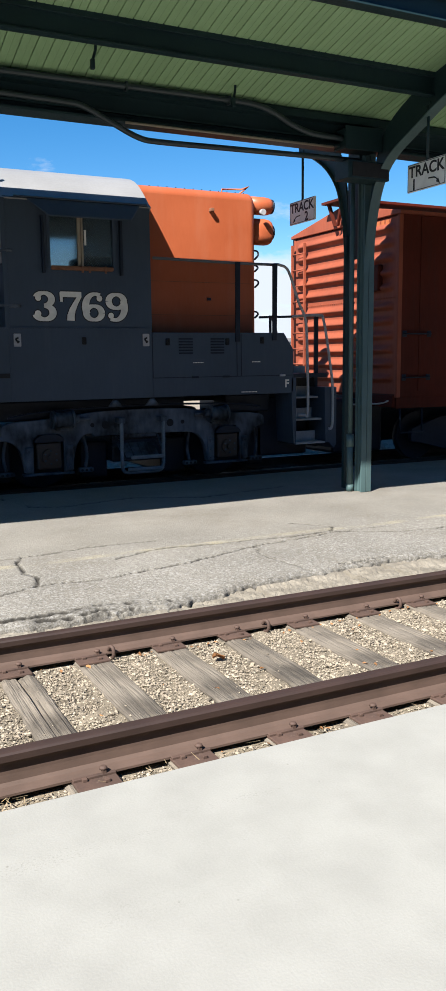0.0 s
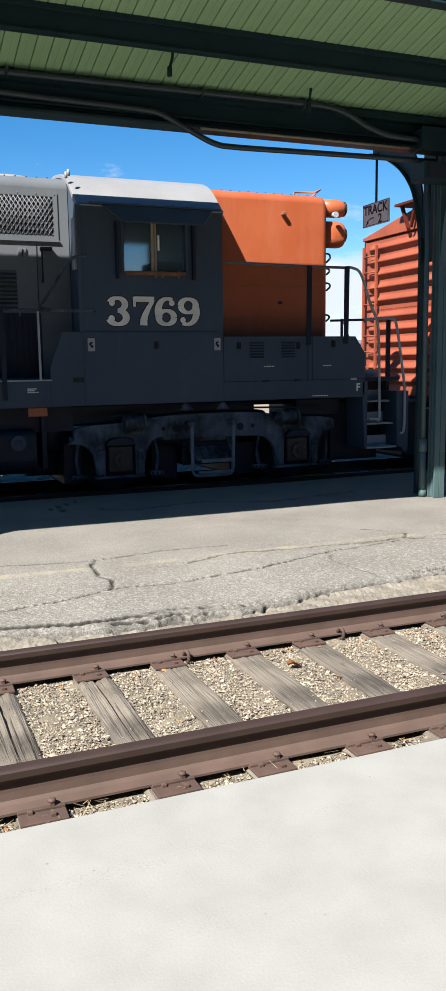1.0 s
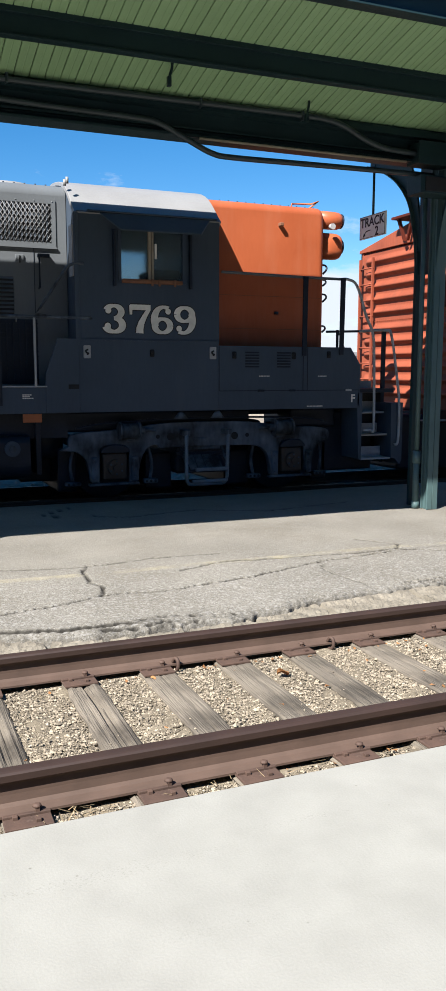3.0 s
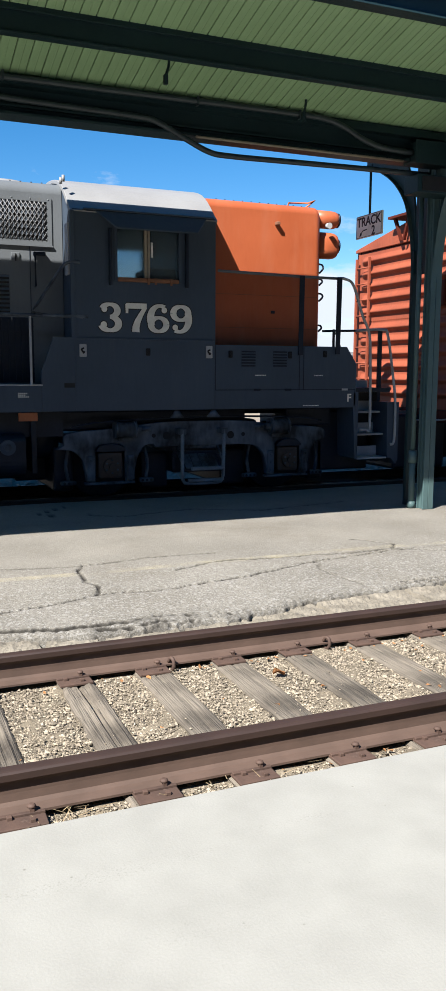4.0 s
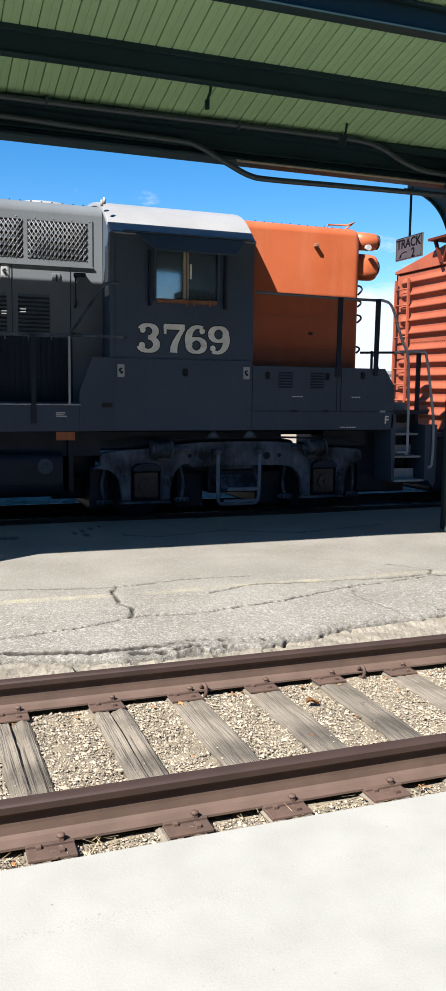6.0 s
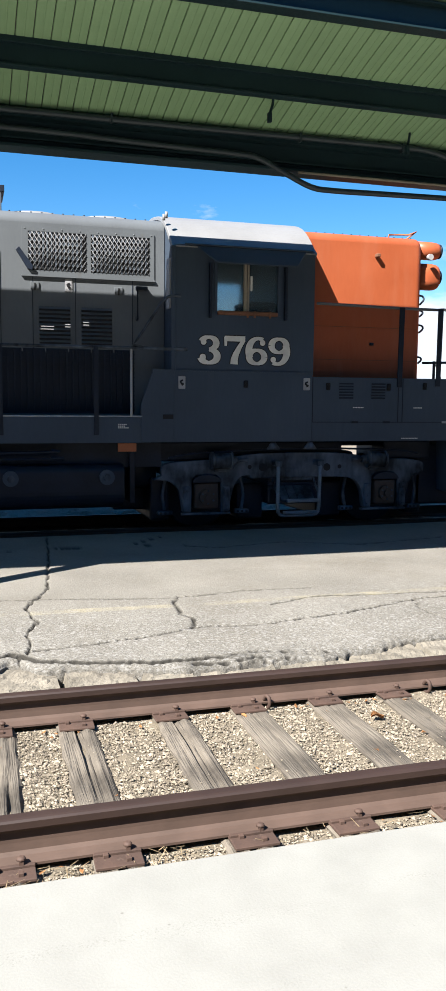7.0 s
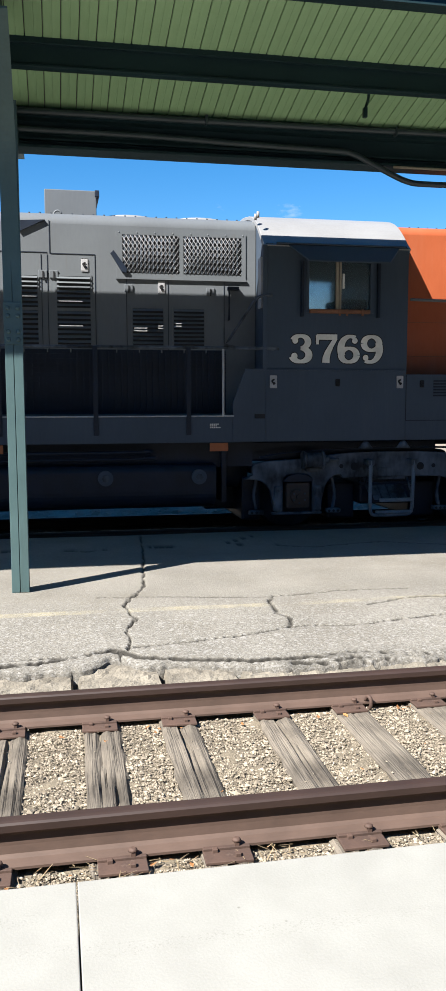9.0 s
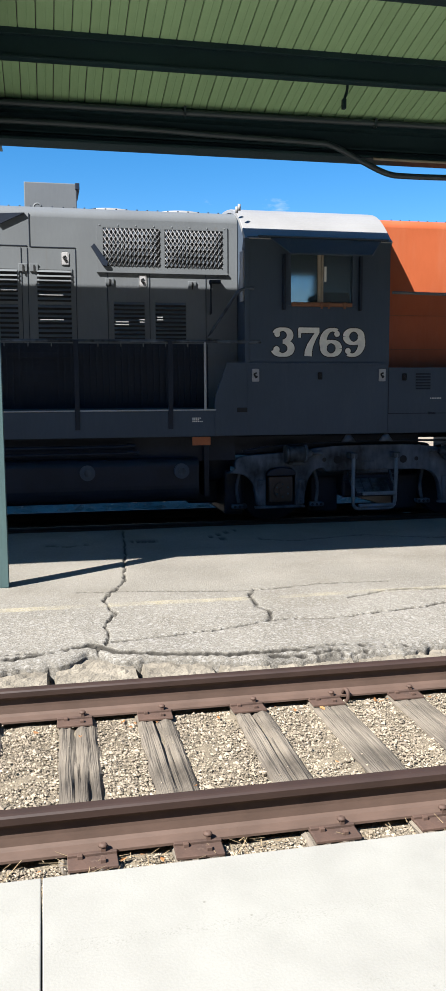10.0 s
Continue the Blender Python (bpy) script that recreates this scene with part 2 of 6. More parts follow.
_mul = _n.new("ShaderNodeMath")
_mul.operation = "MULTIPLY"
_l.new(_band.outputs[0], _mul.inputs[0])
_l.new(_wr.outputs[0], _mul.inputs[1])
_paint = _n.new("ShaderNodeMix")
_paint.data_type = "RGBA"
_paint.inputs[7].default_value = (0.29, 0.258, 0.175, 1)
_l.new(_mul.outputs[0], _paint.inputs[0])
_l.new(_base, _paint.inputs[6])
_crk = _n.new("ShaderNodeAttribute")
_crk.attribute_name = "crack"
_soil = _n.new("ShaderNodeMix")
_soil.data_type = "RGBA"
_soil.inputs[7].default_value = (0.026, 0.023, 0.018, 1)
_l.new(_crk.outputs["Fac"], _soil.inputs[0])
# damp and oily patches, broad and soft-edged
_oil = _n.new("ShaderNodeTexNoise")
_oil.inputs["Scale"].default_value, _oil.inputs["Detail"].default_value, _oil.inputs["Roughness"].default_value = 0.9, 7, 0.62
_l.new(node_of(ASPHALT, "ShaderNodeTexCoord").outputs["Object"], _oil.inputs["Vector"])
_om = _n.new("ShaderNodeMapRange")
_om.inputs["From Min"].default_value, _om.inputs["From Max"].default_value, _om.inputs["To Max"].default_value = 0.52, 0.74, 0.55
_l.new(_oil.outputs[0], _om.inputs["Value"])
_stain = _n.new("ShaderNodeMix")
_stain.data_type = "RGBA"
_stain.inputs[7].default_value = (0.115, 0.098, 0.072, 1)
_l.new(_om.outputs[0], _stain.inputs[0])
_l.new(_paint.outputs[2], _stain.inputs[6])
# exposed pale and dark chips, barer towards the broken edge
_edge = _n.new("ShaderNodeMapRange")
_edge.inputs["From Min"].default_value, _edge.inputs["From Max"].default_value = 4.3, 3.1
_edge.inputs["To Min"].default_value = 0.28
_l.new(_sepa.outputs["Y"], _edge.inputs["Value"])
_under = _stain.outputs[2]
for _size, _tone, _lo, _hi, _most in ((84, (0.31, 0.30, 0.278, 1), 0.62, 0.88, 0.62), (110, (0.05, 0.046, 0.040, 1), 0.62, 0.9, 0.6), (50, (0.29, 0.28, 0.262, 1), 0.9, 0.97, 0.7)):
    _vor = _n.new("ShaderNodeTexVoronoi")
    _vor.inputs["Scale"].default_value = _size
    _l.new(node_of(ASPHALT, "ShaderNodeTexCoord").outputs["Object"], _vor.inputs["Vector"])
    _chipsep = _n.new("ShaderNodeSeparateColor")
    _l.new(_vor.outputs["Color"], _chipsep.inputs[0])
    _chip = _n.new("ShaderNodeMapRange")
    _chip.inputs["From Min"].default_value, _chip.inputs["From Max"].default_value = _lo, _hi
    _chip.inputs["To Max"].default_value = _most
    _l.new(_chipsep.outputs[0], _chip.inputs["Value"])
    _cm = _n.new("ShaderNodeMath")
    _cm.operation = "MULTIPLY"
    _l.new(_chip.outputs[0], _cm.inputs[0])
    _l.new(_edge.outputs[0], _cm.inputs[1])
    _chips = _n.new("ShaderNodeMix")
    _chips.data_type = "RGBA"
    _chips.inputs[7].default_value = _tone
    _l.new(_cm.outputs[0], _chips.inputs[0])
    _l.new(_under, _chips.inputs[6])
    _under = _chips.outputs[2]
_l.new(_under, _soil.inputs[6])
_l.new(_soil.outputs[2], _b.inputs["Base Color"])


# concrete: sparse dark specks, faint float marks and a few pitted streaks
_n, _l = CONCRETE.node_tree.nodes, CONCRETE.node_tree.links
_b = _n["Principled BSDF"]
_base = _b.inputs["Base Color"].links[0].from_socket
_pos = _n.new("ShaderNodeNewGeometry")
_v = _n.new("ShaderNodeTexVoronoi")
_v.inputs["Scale"].default_value = 7.0
_l.new(_pos.outputs["Position"], _v.inputs["Vector"])
_sp = _n.new("ShaderNodeMapRange")
_sp.inputs["From Min"].default_value, _sp.inputs["From Max"].default_value = 0.045, 0.02
_sp.inputs["To Max"].default_value = 0.6
_l.new(_v.outputs["Distance"], _sp.inputs["Value"])
_mp = _n.new("ShaderNodeMapping")
_mp.inputs["Rotation"].default_value = (0, 0, 0.5)
_mp.inputs["Scale"].default_value = (0.35, 3.0, 1)
_l.new(_pos.outputs["Position"], _mp.inputs["Vector"])
_st = _n.new("ShaderNodeTexNoise")
_st.inputs["Scale"].default_value, _st.inputs["Detail"].default_value = 2.2, 8
_l.new(_mp.outputs[0], _st.inputs["Vector"])
_pit = _n.new("ShaderNodeTexNoise")
_pit.inputs["Scale"].default_value, _pit.inputs["Detail"].default_value = 130, 3
_l.new(_pos.outputs["Position"], _pit.inputs["Vector"])
_pm = _n.new("ShaderNodeMapRange")
_pm.inputs["From Min"].default_value, _pm.inputs["From Max"].default_value = 0.60, 0.68
_l.new(_st.outputs[0], _pm.inputs["Value"])
_pp = _n.new("ShaderNodeMapRange")
_pp.inputs["From Min"].default_value, _pp.inputs["From Max"].default_value = 0.56, 0.66
_pp.inputs["To Max"].default_value = 0.25
_l.new(_pit.outputs[0], _pp.inputs["Value"])
_pz = _n.new("ShaderNodeMath")
_pz.operation = "MULTIPLY"
_l.new(_pm.outputs[0], _pz.inputs[0])
_l.new(_pp.outputs[0], _pz.inputs[1])
_mx = _n.new("ShaderNodeMath")
_mx.operation = "MAXIMUM"
_l.new(_sp.outputs[0], _mx.inputs[0])
_l.new(_pz.outputs[0], _mx.inputs[1])
_dk = _n.new("ShaderNodeMix")
_dk.data_type = "RGBA"
_dk.inputs[7].default_value = (0.10, 0.09, 0.075, 1)
_l.new(_mx.outputs[0], _dk.inputs[0])
_l.new(_base, _dk.inputs[6])
_l.new(_dk.outputs[2], _b.inputs["Base Color"])


# ---- mesh helpers ----
def box(bm, x0, x1, y0, y1, z0, z1, bevel=0.0):
    v = [bm.verts.new((x, y, z)) for x in (x0, x1) for y in (y0, y1) for z in (z0, z1)]
    fs = [bm.faces.new([v[i] for i in q]) for q in ((0, 1, 3, 2), (4, 6, 7, 5), (0, 4, 5, 1), (2, 3, 7, 6), (0, 2, 6, 4), (1, 5, 7, 3))]
    if bevel:
        es = list({e for f in fs for e in f.edges})
        bmesh.ops.bevel(bm, geom=es, offset=bevel, segments=2, affect="EDGES", profile=0.5)
    return bm


def prism(bm, outline, axis, a, b, bevel=0.0):
    """Extrudes an outline along an axis: x takes (y, z), y takes (x, z), z takes (x, y)."""
    def at(p, d):
        return {"x": (d, p[0], p[1]), "y": (p[0], d, p[1]), "z": (p[0], p[1], d)}[axis]
    lo = [bm.verts.new(at(p, a)) for p in outline]
    hi = [bm.verts.new(at(p, b)) for p in outline]
    n = len(outline)
    fs = [bm.faces.new([lo[i], lo[(i + 1) % n], hi[(i + 1) % n], hi[i]]) for i in range(n)]
    caps = [bm.faces.new(lo[::-1]), bm.faces.new(hi)]
    bmesh.ops.recalc_face_normals(bm, faces=fs + caps)
    if bevel:
        bmesh.ops.bevel(bm, geom=list({e for f in caps for e in f.edges}), offset=bevel, segments=2, affect="EDGES", profile=0.5)
    return bm


def cyl(bm, p0, p1, r0, r1=None, seg=14):
    p0, p1 = Vector(p0), Vector(p1)
    r1 = r0 if r1 is None else r1
    q = (p1 - p0).to_track_quat("Z", "Y")
    rings = [[bm.verts.new(p + q @ Vector((r * math.cos(2 * math.pi * i / seg), r * math.sin(2 * math.pi * i / seg), 0))) for i in range(seg)]
             for p, r in ((p0, r0), (p1, r1))]
    for i in range(seg):
        f = bm.faces.new([rings[0][i], rings[0][(i + 1) % seg], rings[1][(i + 1) % seg], rings[1][i]])
        f.smooth = True
    bm.faces.new(rings[0][::-1])
    bm.faces.new(rings[1])
    return bm


def tube(bm, pts, r, seg=8):
    pts = [Vector(p) for p in pts]
    rings = []
    for i, p in enumerate(pts):
        d = (pts[min(i + 1, len(pts) - 1)] - pts[max(i - 1, 0)]).normalized()
        q = d.to_track_quat("Z", "Y" if abs(d.y) < 0.9 else "X")
        rings.append([bm.verts.new(p + q @ Vector((r * math.cos(2 * math.pi * k / seg), r * math.sin(2 * math.pi * k / seg), 0))) for k in range(seg)])
    for a, b in zip(rings, rings[1:]):
        k0 = min(range(seg), key=lambda k: (b[k].co - a[0].co).length)
        for i in range(seg):
            f = bm.faces.new([a[i], a[(i + 1) % seg], b[(i + 1 + k0) % seg], b[(i + k0) % seg]])
            f.smooth = True
    bm.faces.new(rings[0][::-1])
    bm.faces.new(rings[-1])
    return bm


def smooth_path(pts, n=8):
    """A rounder polyline through the given points."""
    pts = [Vector(p) for p in pts]
    out = []
    for i in range(len(pts) - 1):
        p0, p1, p2, p3 = pts[max(i - 1, 0)], pts[i], pts[i + 1], pts[min(i + 2, len(pts) - 1)]
        for k in range(n):
            t = k / n
            out.append(0.5 * (2 * p1 + (p2 - p0) * t + (2 * p0 - 5 * p1 + 4 * p2 - p3) * t * t + (3 * p1 - p0 - 3 * p2 + p3) * t ** 3))
    return out + [pts[-1]]


def dome(bm, c, r, h, seg=24, rings=6):
    rows = []
    for j in range(rings):
        a = math.pi / 2 * j / rings
        rows.append([bm.verts.new((c[0] + r * math.cos(a) * math.cos(2 * math.pi * i / seg), c[1] + r * math.cos(a) * math.sin(2 * math.pi * i / seg), c[2] + h * math.sin(a))) for i in range(seg)])
    for a, b in zip(rows, rows[1:]):
        for i in range(seg):
            bm.faces.new([a[i], a[(i + 1) % seg], b[(i + 1) % seg], b[i]]).smooth = True
    bm.faces.new(rows[-1])
    bm.faces.new(rows[0][::-1])
    return bm


def thing(name, at, label="", category="", group="", kind=""):
    ob = new(name)
    ob.location = at
    ob.empty_display_size = 0.2
    return tagged(ob, label, category, group, kind)


def base_of(ob):
    p = Vector((0, 0, 0))
    while ob:
        p += ob.location
        ob = ob.parent
    return p


def holder(parent):
    """The thing or part itself, or, for a sub-part, the part above it."""
    return parent.parent if parent and parent.parent and parent.parent.parent else parent


def part(name, bm, mat, parent=None, label=""):
    """Links a bmesh drawn in world places as one mesh, under a thing or a part."""
    parent = holder(parent)
    if parent:
        bmesh.ops.translate(bm, verts=bm.verts, vec=-base_of(parent))
    me = bpy.data.meshes.new(name)
    bm.to_mesh(me)
    bm.free()
    me.materials.append(mat)
    ob = new(name, me)
    ob.parent = parent
    return tagged(ob, label)


def piece(name, mesh, parent, at, rz=0.0):
    """One more object on a shared mesh, under a thing or a part."""
    ob = new(name, mesh)
    parent = holder(parent)
    ob.parent = parent
    ob.location = Vector(at) - base_of(parent)
    ob.rotation_euler.z = rz
    return ob


def B():
    return bmesh.new()


def bx(*a, **k):
    return box(B(), *a, **k)


def text_bm(body, size, depth=0.004, bold=0.0):
    cu = bpy.data.curves.new("text", "FONT")
    cu.body, cu.size, cu.extrude, cu.offset = body, size, depth / 2, bold
    cu.align_x, cu.align_y = "CENTER", "CENTER"
    ob = bpy.data.objects.new("text", cu)
    me = bpy.data.meshes.new_from_object(ob)
    bm = B()
    bm.from_mesh(me)
    bpy.data.objects.remove(ob)
    bpy.data.meshes.remove(me)
    return bm


def facing_y(bm, x, y, z, sx=1, sz=1):
    """Stands flat lettering upright, to be read from the -y side."""
    bm.transform(Matrix.Translation((x, y, z)) @ Matrix.Rotation(math.pi / 2, 4, "X") @ Matrix.Diagonal((sx, sz, 1, 1)))
    return bm


def facing_x(bm, x, y, z, sy=1, sz=1):
    """Stands flat lettering upright, to be read from the -x side."""
    bm.transform(Matrix.Translation((x, y, z)) @ Matrix.Rotation(-math.pi / 2, 4, "Z") @ Matrix.Rotation(math.pi / 2, 4, "X") @ Matrix.Diagonal((sy, sz, 1, 1)))
    return bm


# ---- ground, pavements and track bed ----
SLAB, ASPH, TIE_TOP, RAIL2 = 0.083, -0.09, -0.190, -0.134


def build_ground():
    bm = B()
    xs = [-2500, -60, -20, 40, 90, 2500]
    ys = [-2500, -40, 0, 30, 120, 2500]
    grid = [[bm.verts.new((x, y, -0.34)) for x in xs] for y in ys]
    for r0, r1 in zip(grid, grid[1:]):
        for i in range(len(xs) - 1):
            bm.faces.new([r0[i], r0[i + 1], r1[i + 1], r1[i]])
    tagged(part("ground", bm, GROUND), "pale dry gravel ground reaching to the horizon", "ground", kind="structure")


def build_track_bed():
    rng = np.random.default_rng(4)
    bm = B()
    xs, ys = np.arange(-9, 14.01, 0.12), np.arange(-0.70, 2.14, 0.1)
    g = [[bm.verts.new((x, y, -0.217 + 0.007 * rng.standard_normal())) for x in xs] for y in ys]
    for r0, r1 in zip(g, g[1:]):
        for i in range(len(xs) - 1):
            bm.faces.new([r0[i], r0[i + 1], r1[i + 1], r1[i]])
    tagged(part("track_bed", bm, BED), "tan gravel ballast bed between two rusty rails", "ballast", kind="structure")


def build_pavement():
    step = lambda x, c, w: 1 / (1 + math.exp(-(x - c) / w))
    edge = lambda x: 2.17 - 0.21 * step(x, 0.45, 0.12) + 0.30 * step(x, 2.35, 0.22) + 0.05 * noise.noise((x * 0.9, 0, 3)) + 0.05 * noise.noise((x * 4, 7, 3)) + 0.03 * noise.noise((x * 15, 7, 8)) \
        + 0.22 * math.exp(-((x + 0.28) / 0.11) ** 2) + 0.08 * math.exp(-((x - 4.1) / 0.5) ** 2)
    xs = np.concatenate([np.linspace(-14, -2.0, 60)[:-1], np.arange(-2.0, 6.2, 0.009), np.linspace(6.2, 40, 80)])
    v = np.concatenate([np.linspace(0, 1.3, 140), np.linspace(1.31, 2.4, 85), np.linspace(2.45, 4.6, 55), np.linspace(4.8, 5.72, 8)])
    e = np.array([edge(x) for x in xs])
    Y = e[None, :] + v[:, None] * ((7.74 - e) / 5.72)[None, :]
    X = np.repeat(xs[None, :], len(v), 0)
    cracks = [
        ([(-2.2, 2.2), (-1.2, 2.38), (-0.6, 2.45), (-0.18, 2.6), (0.45, 2.72), (0.8, 2.78), (1.14, 2.93), (1.64, 2.86), (2.1, 2.95), (2.5, 3.04), (3.2, 3.32), (4.3, 3.52), (5.2, 3.62)], 0.016, 0.028),
        ([(1.28, 4.0), (1.19, 3.83), (1.16, 3.4), (1.22, 3.2), (1.14, 2.93)], 0.017, 0.028),
        ([(0.42, 7.6), (0.30, 6.2), (0.22, 5.4), (0.13, 4.55), (-0.02, 4.1), (-0.09, 3.83), (-0.02, 3.4), (-0.16, 3.02), (-0.13, 2.8), (-0.26, 2.3)], 0.0125, 0.03),
        ([(-0.3, 4.2), (0.3, 4.12), (0.9, 4.02), (1.3, 3.98), (1.9, 4.08), (2.6, 4.05)], 0.018, 0.012),
        ([(4.2, 4.15), (4.5, 3.8), (4.35, 3.6), (4.9, 3.3), (5.4, 3.2), (6.2, 3.25)], 0.016, 0.018),
        ([(3.4, 3.5), (3.2, 3.0), (3.3, 2.2)], 0.01, 0.01),
        ([(1.4, 6.9), (2.4, 6.4), (3.3, 6.6), (4.2, 6.2), (5.5, 6.5)], 0.018, 0.02),
        ([(-0.25, 2.52), (-0.12, 2.36), (0.1, 2.30), (0.4, 2.22), (0.62, 2.16), (0.9, 2.13), (1.2, 2.15), (1.45, 2.18), (1.62, 2.13), (1.85, 2.08)], 0.022, 0.05),
        ([(0.95, 2.05), (1.15, 2.03), (1.42, 2.08), (1.6, 2.04), (1.8, 2.12), (1.9, 2.06)], 0.022, 0.05),
        ([(-1.9, 2.28), (-1.2, 2.30), (-0.8, 2.34), (-0.5, 2.46), (-0.3, 2.56)], 0.026, 0.06),
        ([(2.0, 3.5), (2.5, 3.7), (3.3, 3.62), (3.9, 3.55), (4.4, 3.6)], 0.02, 0.013),
        ([(-1.4, 6.9), (-0.3, 6.6), (0.35, 6.8), (1.4, 6.9), (1.9, 7.4)], 0.018, 0.02),
    ]
    jit = np.array([0.03 * noise.noise((x * 5, 0.3, 1)) for x in xs])[None, :] + np.array([0.025 * noise.noise((q * 6, 4, 5)) for q in v])[:, None]
    jit2 = np.array([0.02 * noise.noise((x * 26, 2.3, 1)) for x in xs])[None, :] + np.array([0.015 * noise.noise((q * 26, 9, 5)) for q in v])[:, None]
    Z = np.full_like(X, ASPH)
    Z += 0.012 * np.array([[noise.noise((x * 0.7, q * 0.8, 2)) for x in xs[::8]] for q in v]).repeat(8, 1)[:, :len(xs)]
    C = np.zeros_like(X)
    for line, w, deep in cracks:
        d = np.full_like(X, 9.0)
        for (ax, ay), (bx_, by) in zip(line, line[1:]):
            ux, uy = bx_ - ax, by - ay
            t = np.clip(((X - ax) * ux + (Y - ay) * uy) / (ux * ux + uy * uy), 0, 1)
            d = np.minimum(d, np.hypot(X + jit + jit2 - ax - t * ux, Y + jit * 0.8 - jit2 - ay - t * uy))
        g = np.exp(-(d / w) ** 2)
        if deep >= 0.04:                # broken crevices come and go along the edge
            g *= np.array([min(1, max(0, 0.55 + 1.5 * noise.noise((x * 3.1, deep * 90, 6)) + 0.9 * noise.noise((x * 17, w * 300, 2)))) for x in xs])[None, :]
        Z -= deep * g
        C = np.maximum(C, np.minimum(1, (1.7 if deep < 0.04 else 5.0) * g) * min(1, deep / 0.018))
    # the near edge rolls over, lumpy, and has lost flakes here and there
    m = int((v < 0.42).sum())
    q = v[:m, None]
    lumps = np.array([[noise.noise((x * 5, w * 9, 4)) for x in xs] for w in v[:m]])
    fine = np.array([[noise.noise((x * 21, w * 34, 9)) for x in xs] for w in v[:m]])
    roll = np.clip(1 - q / (0.12 + 0.06 * lumps), 0, 1) ** 2
    Z[:m] -= roll * (0.03 + 0.012 * fine)
    Z[:m] += 0.008 * lumps * np.clip(1 - q / 0.4, 0, 1)
    flake = np.array([[noise.noise((x * 1.7, w * 7, 14)) for x in xs] for w in v[:m]]) + 0.3 * fine
    bare = np.exp(-((xs - 1.35) / 0.62) ** 2)[None, :]
    lost = np.clip((flake + 0.45 * bare - 0.42) * 8, 0, 1) * np.clip(1.25 - q / 0.20, 0, 1)
    Z[:m] -= 0.026 * lost
    grime = np.clip(1.1 - q / 0.30, 0, 1) * np.clip(0.65 + 1.3 * lumps + 0.6 * fine, 0, 1) * bare
    C[:m] = np.maximum(C[:m], np.maximum(0.78 * grime, 0.4 * roll))
    C[:m] = np.maximum(C[:m], 0.95 * np.clip(1 - np.abs(lost - 0.5) / 0.45, 0, 1))
    top = np.stack([X, Y, Z], -1).reshape(-1, 3)
    n = len(xs)
    skirt = np.stack([xs, e + 0.03, np.full(n, -0.3)], -1)
    verts = np.concatenate([top, skirt])
    i = np.arange((len(v) - 1) * n).reshape(len(v) - 1, n)[:, :-1].ravel()
    faces = np.stack([i, i + 1, i + n + 1, i + n], -1)
    k = np.arange(n - 1)
    s = len(top)
    faces = np.concatenate([faces, np.stack([s + k, s + k + 1, k + 1, k], -1)])
    me = bpy.data.meshes.new("pavement")
    me.from_pydata(verts.tolist(), [], faces.tolist())
    at = me.attributes.new("crack", "FLOAT", "POINT")
    at.data.foreach_set("value", np.concatenate([C.ravel(), np.full(n, 0.5)]).astype(np.float32))
    me.materials.append(ASPHALT)
    me.shade_smooth()
    ob = tagged(new("pavement", me), "cracked grey asphalt platform with a faded yellow line and crumbling edge", "pavement", kind="structure")
    # broken concrete kerb along the asphalt
    x, rng = -6.0, random.Random(8)
    for _ in range(28):
        length = rng.uniform(0.35, 0.95)
        bm = B()
        y0, y1 = 1.74 + rng.uniform(-0.02, 0.04), 2.36
        nx, ny = max(8, int(length / 0.025)), 16
        g = []
        for j in range(ny + 1):
            row = []
            for q in range(nx + 1):
                px, py = x + 0.006 + (length - 0.012) * q / nx, y0 + (y1 - y0) * j / ny
                rim = min(q, nx - q, j) == 0
                z = -0.140 + 0.016 * noise.noise((px * 3, py * 6, 1)) + 0.017 * noise.noise((px * 11, py * 16, 5)) + 0.012 * noise.noise((px * 30, py * 34, 2)) - (0.11 if rim else 0)
                row.append(bm.verts.new((px, py + (0.05 * noise.noise((px * 6, 1, 1)) + 0.008 * noise.noise((px * 17, 1, 4)) if j < 3 else 0), z)))
            g.append(row)
        for r0, r1 in zip(g, g[1:]):
            for q in range(nx):
                bm.faces.new([r0[q], r0[q + 1], r1[q + 1], r1[q]])
        part("kerb_stone", bm, KERB, ob)
        x += length


def build_platform():
    ob = thing("platform", (0, -0.693, SLAB), "smooth pale concrete station platform with saw-cut joints", "pavement", kind="structure")
    joints = [-14.1, -9.6, -5.1, -0.61, 3.9, 8.4, 12.9, 17.4]
    for a, b in zip(joints, joints[1:]):
        for y0, y1 in ((-4.9, -0.693), (-9.1, -4.91), (-13.3, -9.11)):
            part("concrete_slab", bx(a + 0.0025, b - 0.0025, y0, y1, -0.33, SLAB, bevel=0.004), CONCRETE, ob)


def lumpy_sheet(x0, x1, dx, y0, y1, dy, z, rough, seed):
    rng = np.random.default_rng(seed)
    xs, ys = np.arange(x0, x1 + dx / 2, dx), np.arange(y0, y1 + dy / 2, dy)
    X, Y = np.meshgrid(xs, ys)
    Z = z + rough * rng.standard_normal(X.shape)
    n = len(xs)
    i = np.arange((len(ys) - 1) * n).reshape(len(ys) - 1, n)[:, :-1].ravel()
    bm = B()
    vs = [bm.verts.new(q) for q in np.stack([X, Y, Z], -1).reshape(-1, 3)]
    for k in i:
        bm.faces.new([vs[k], vs[k + 1], vs[k + n + 1], vs[k + n]])
    return bm


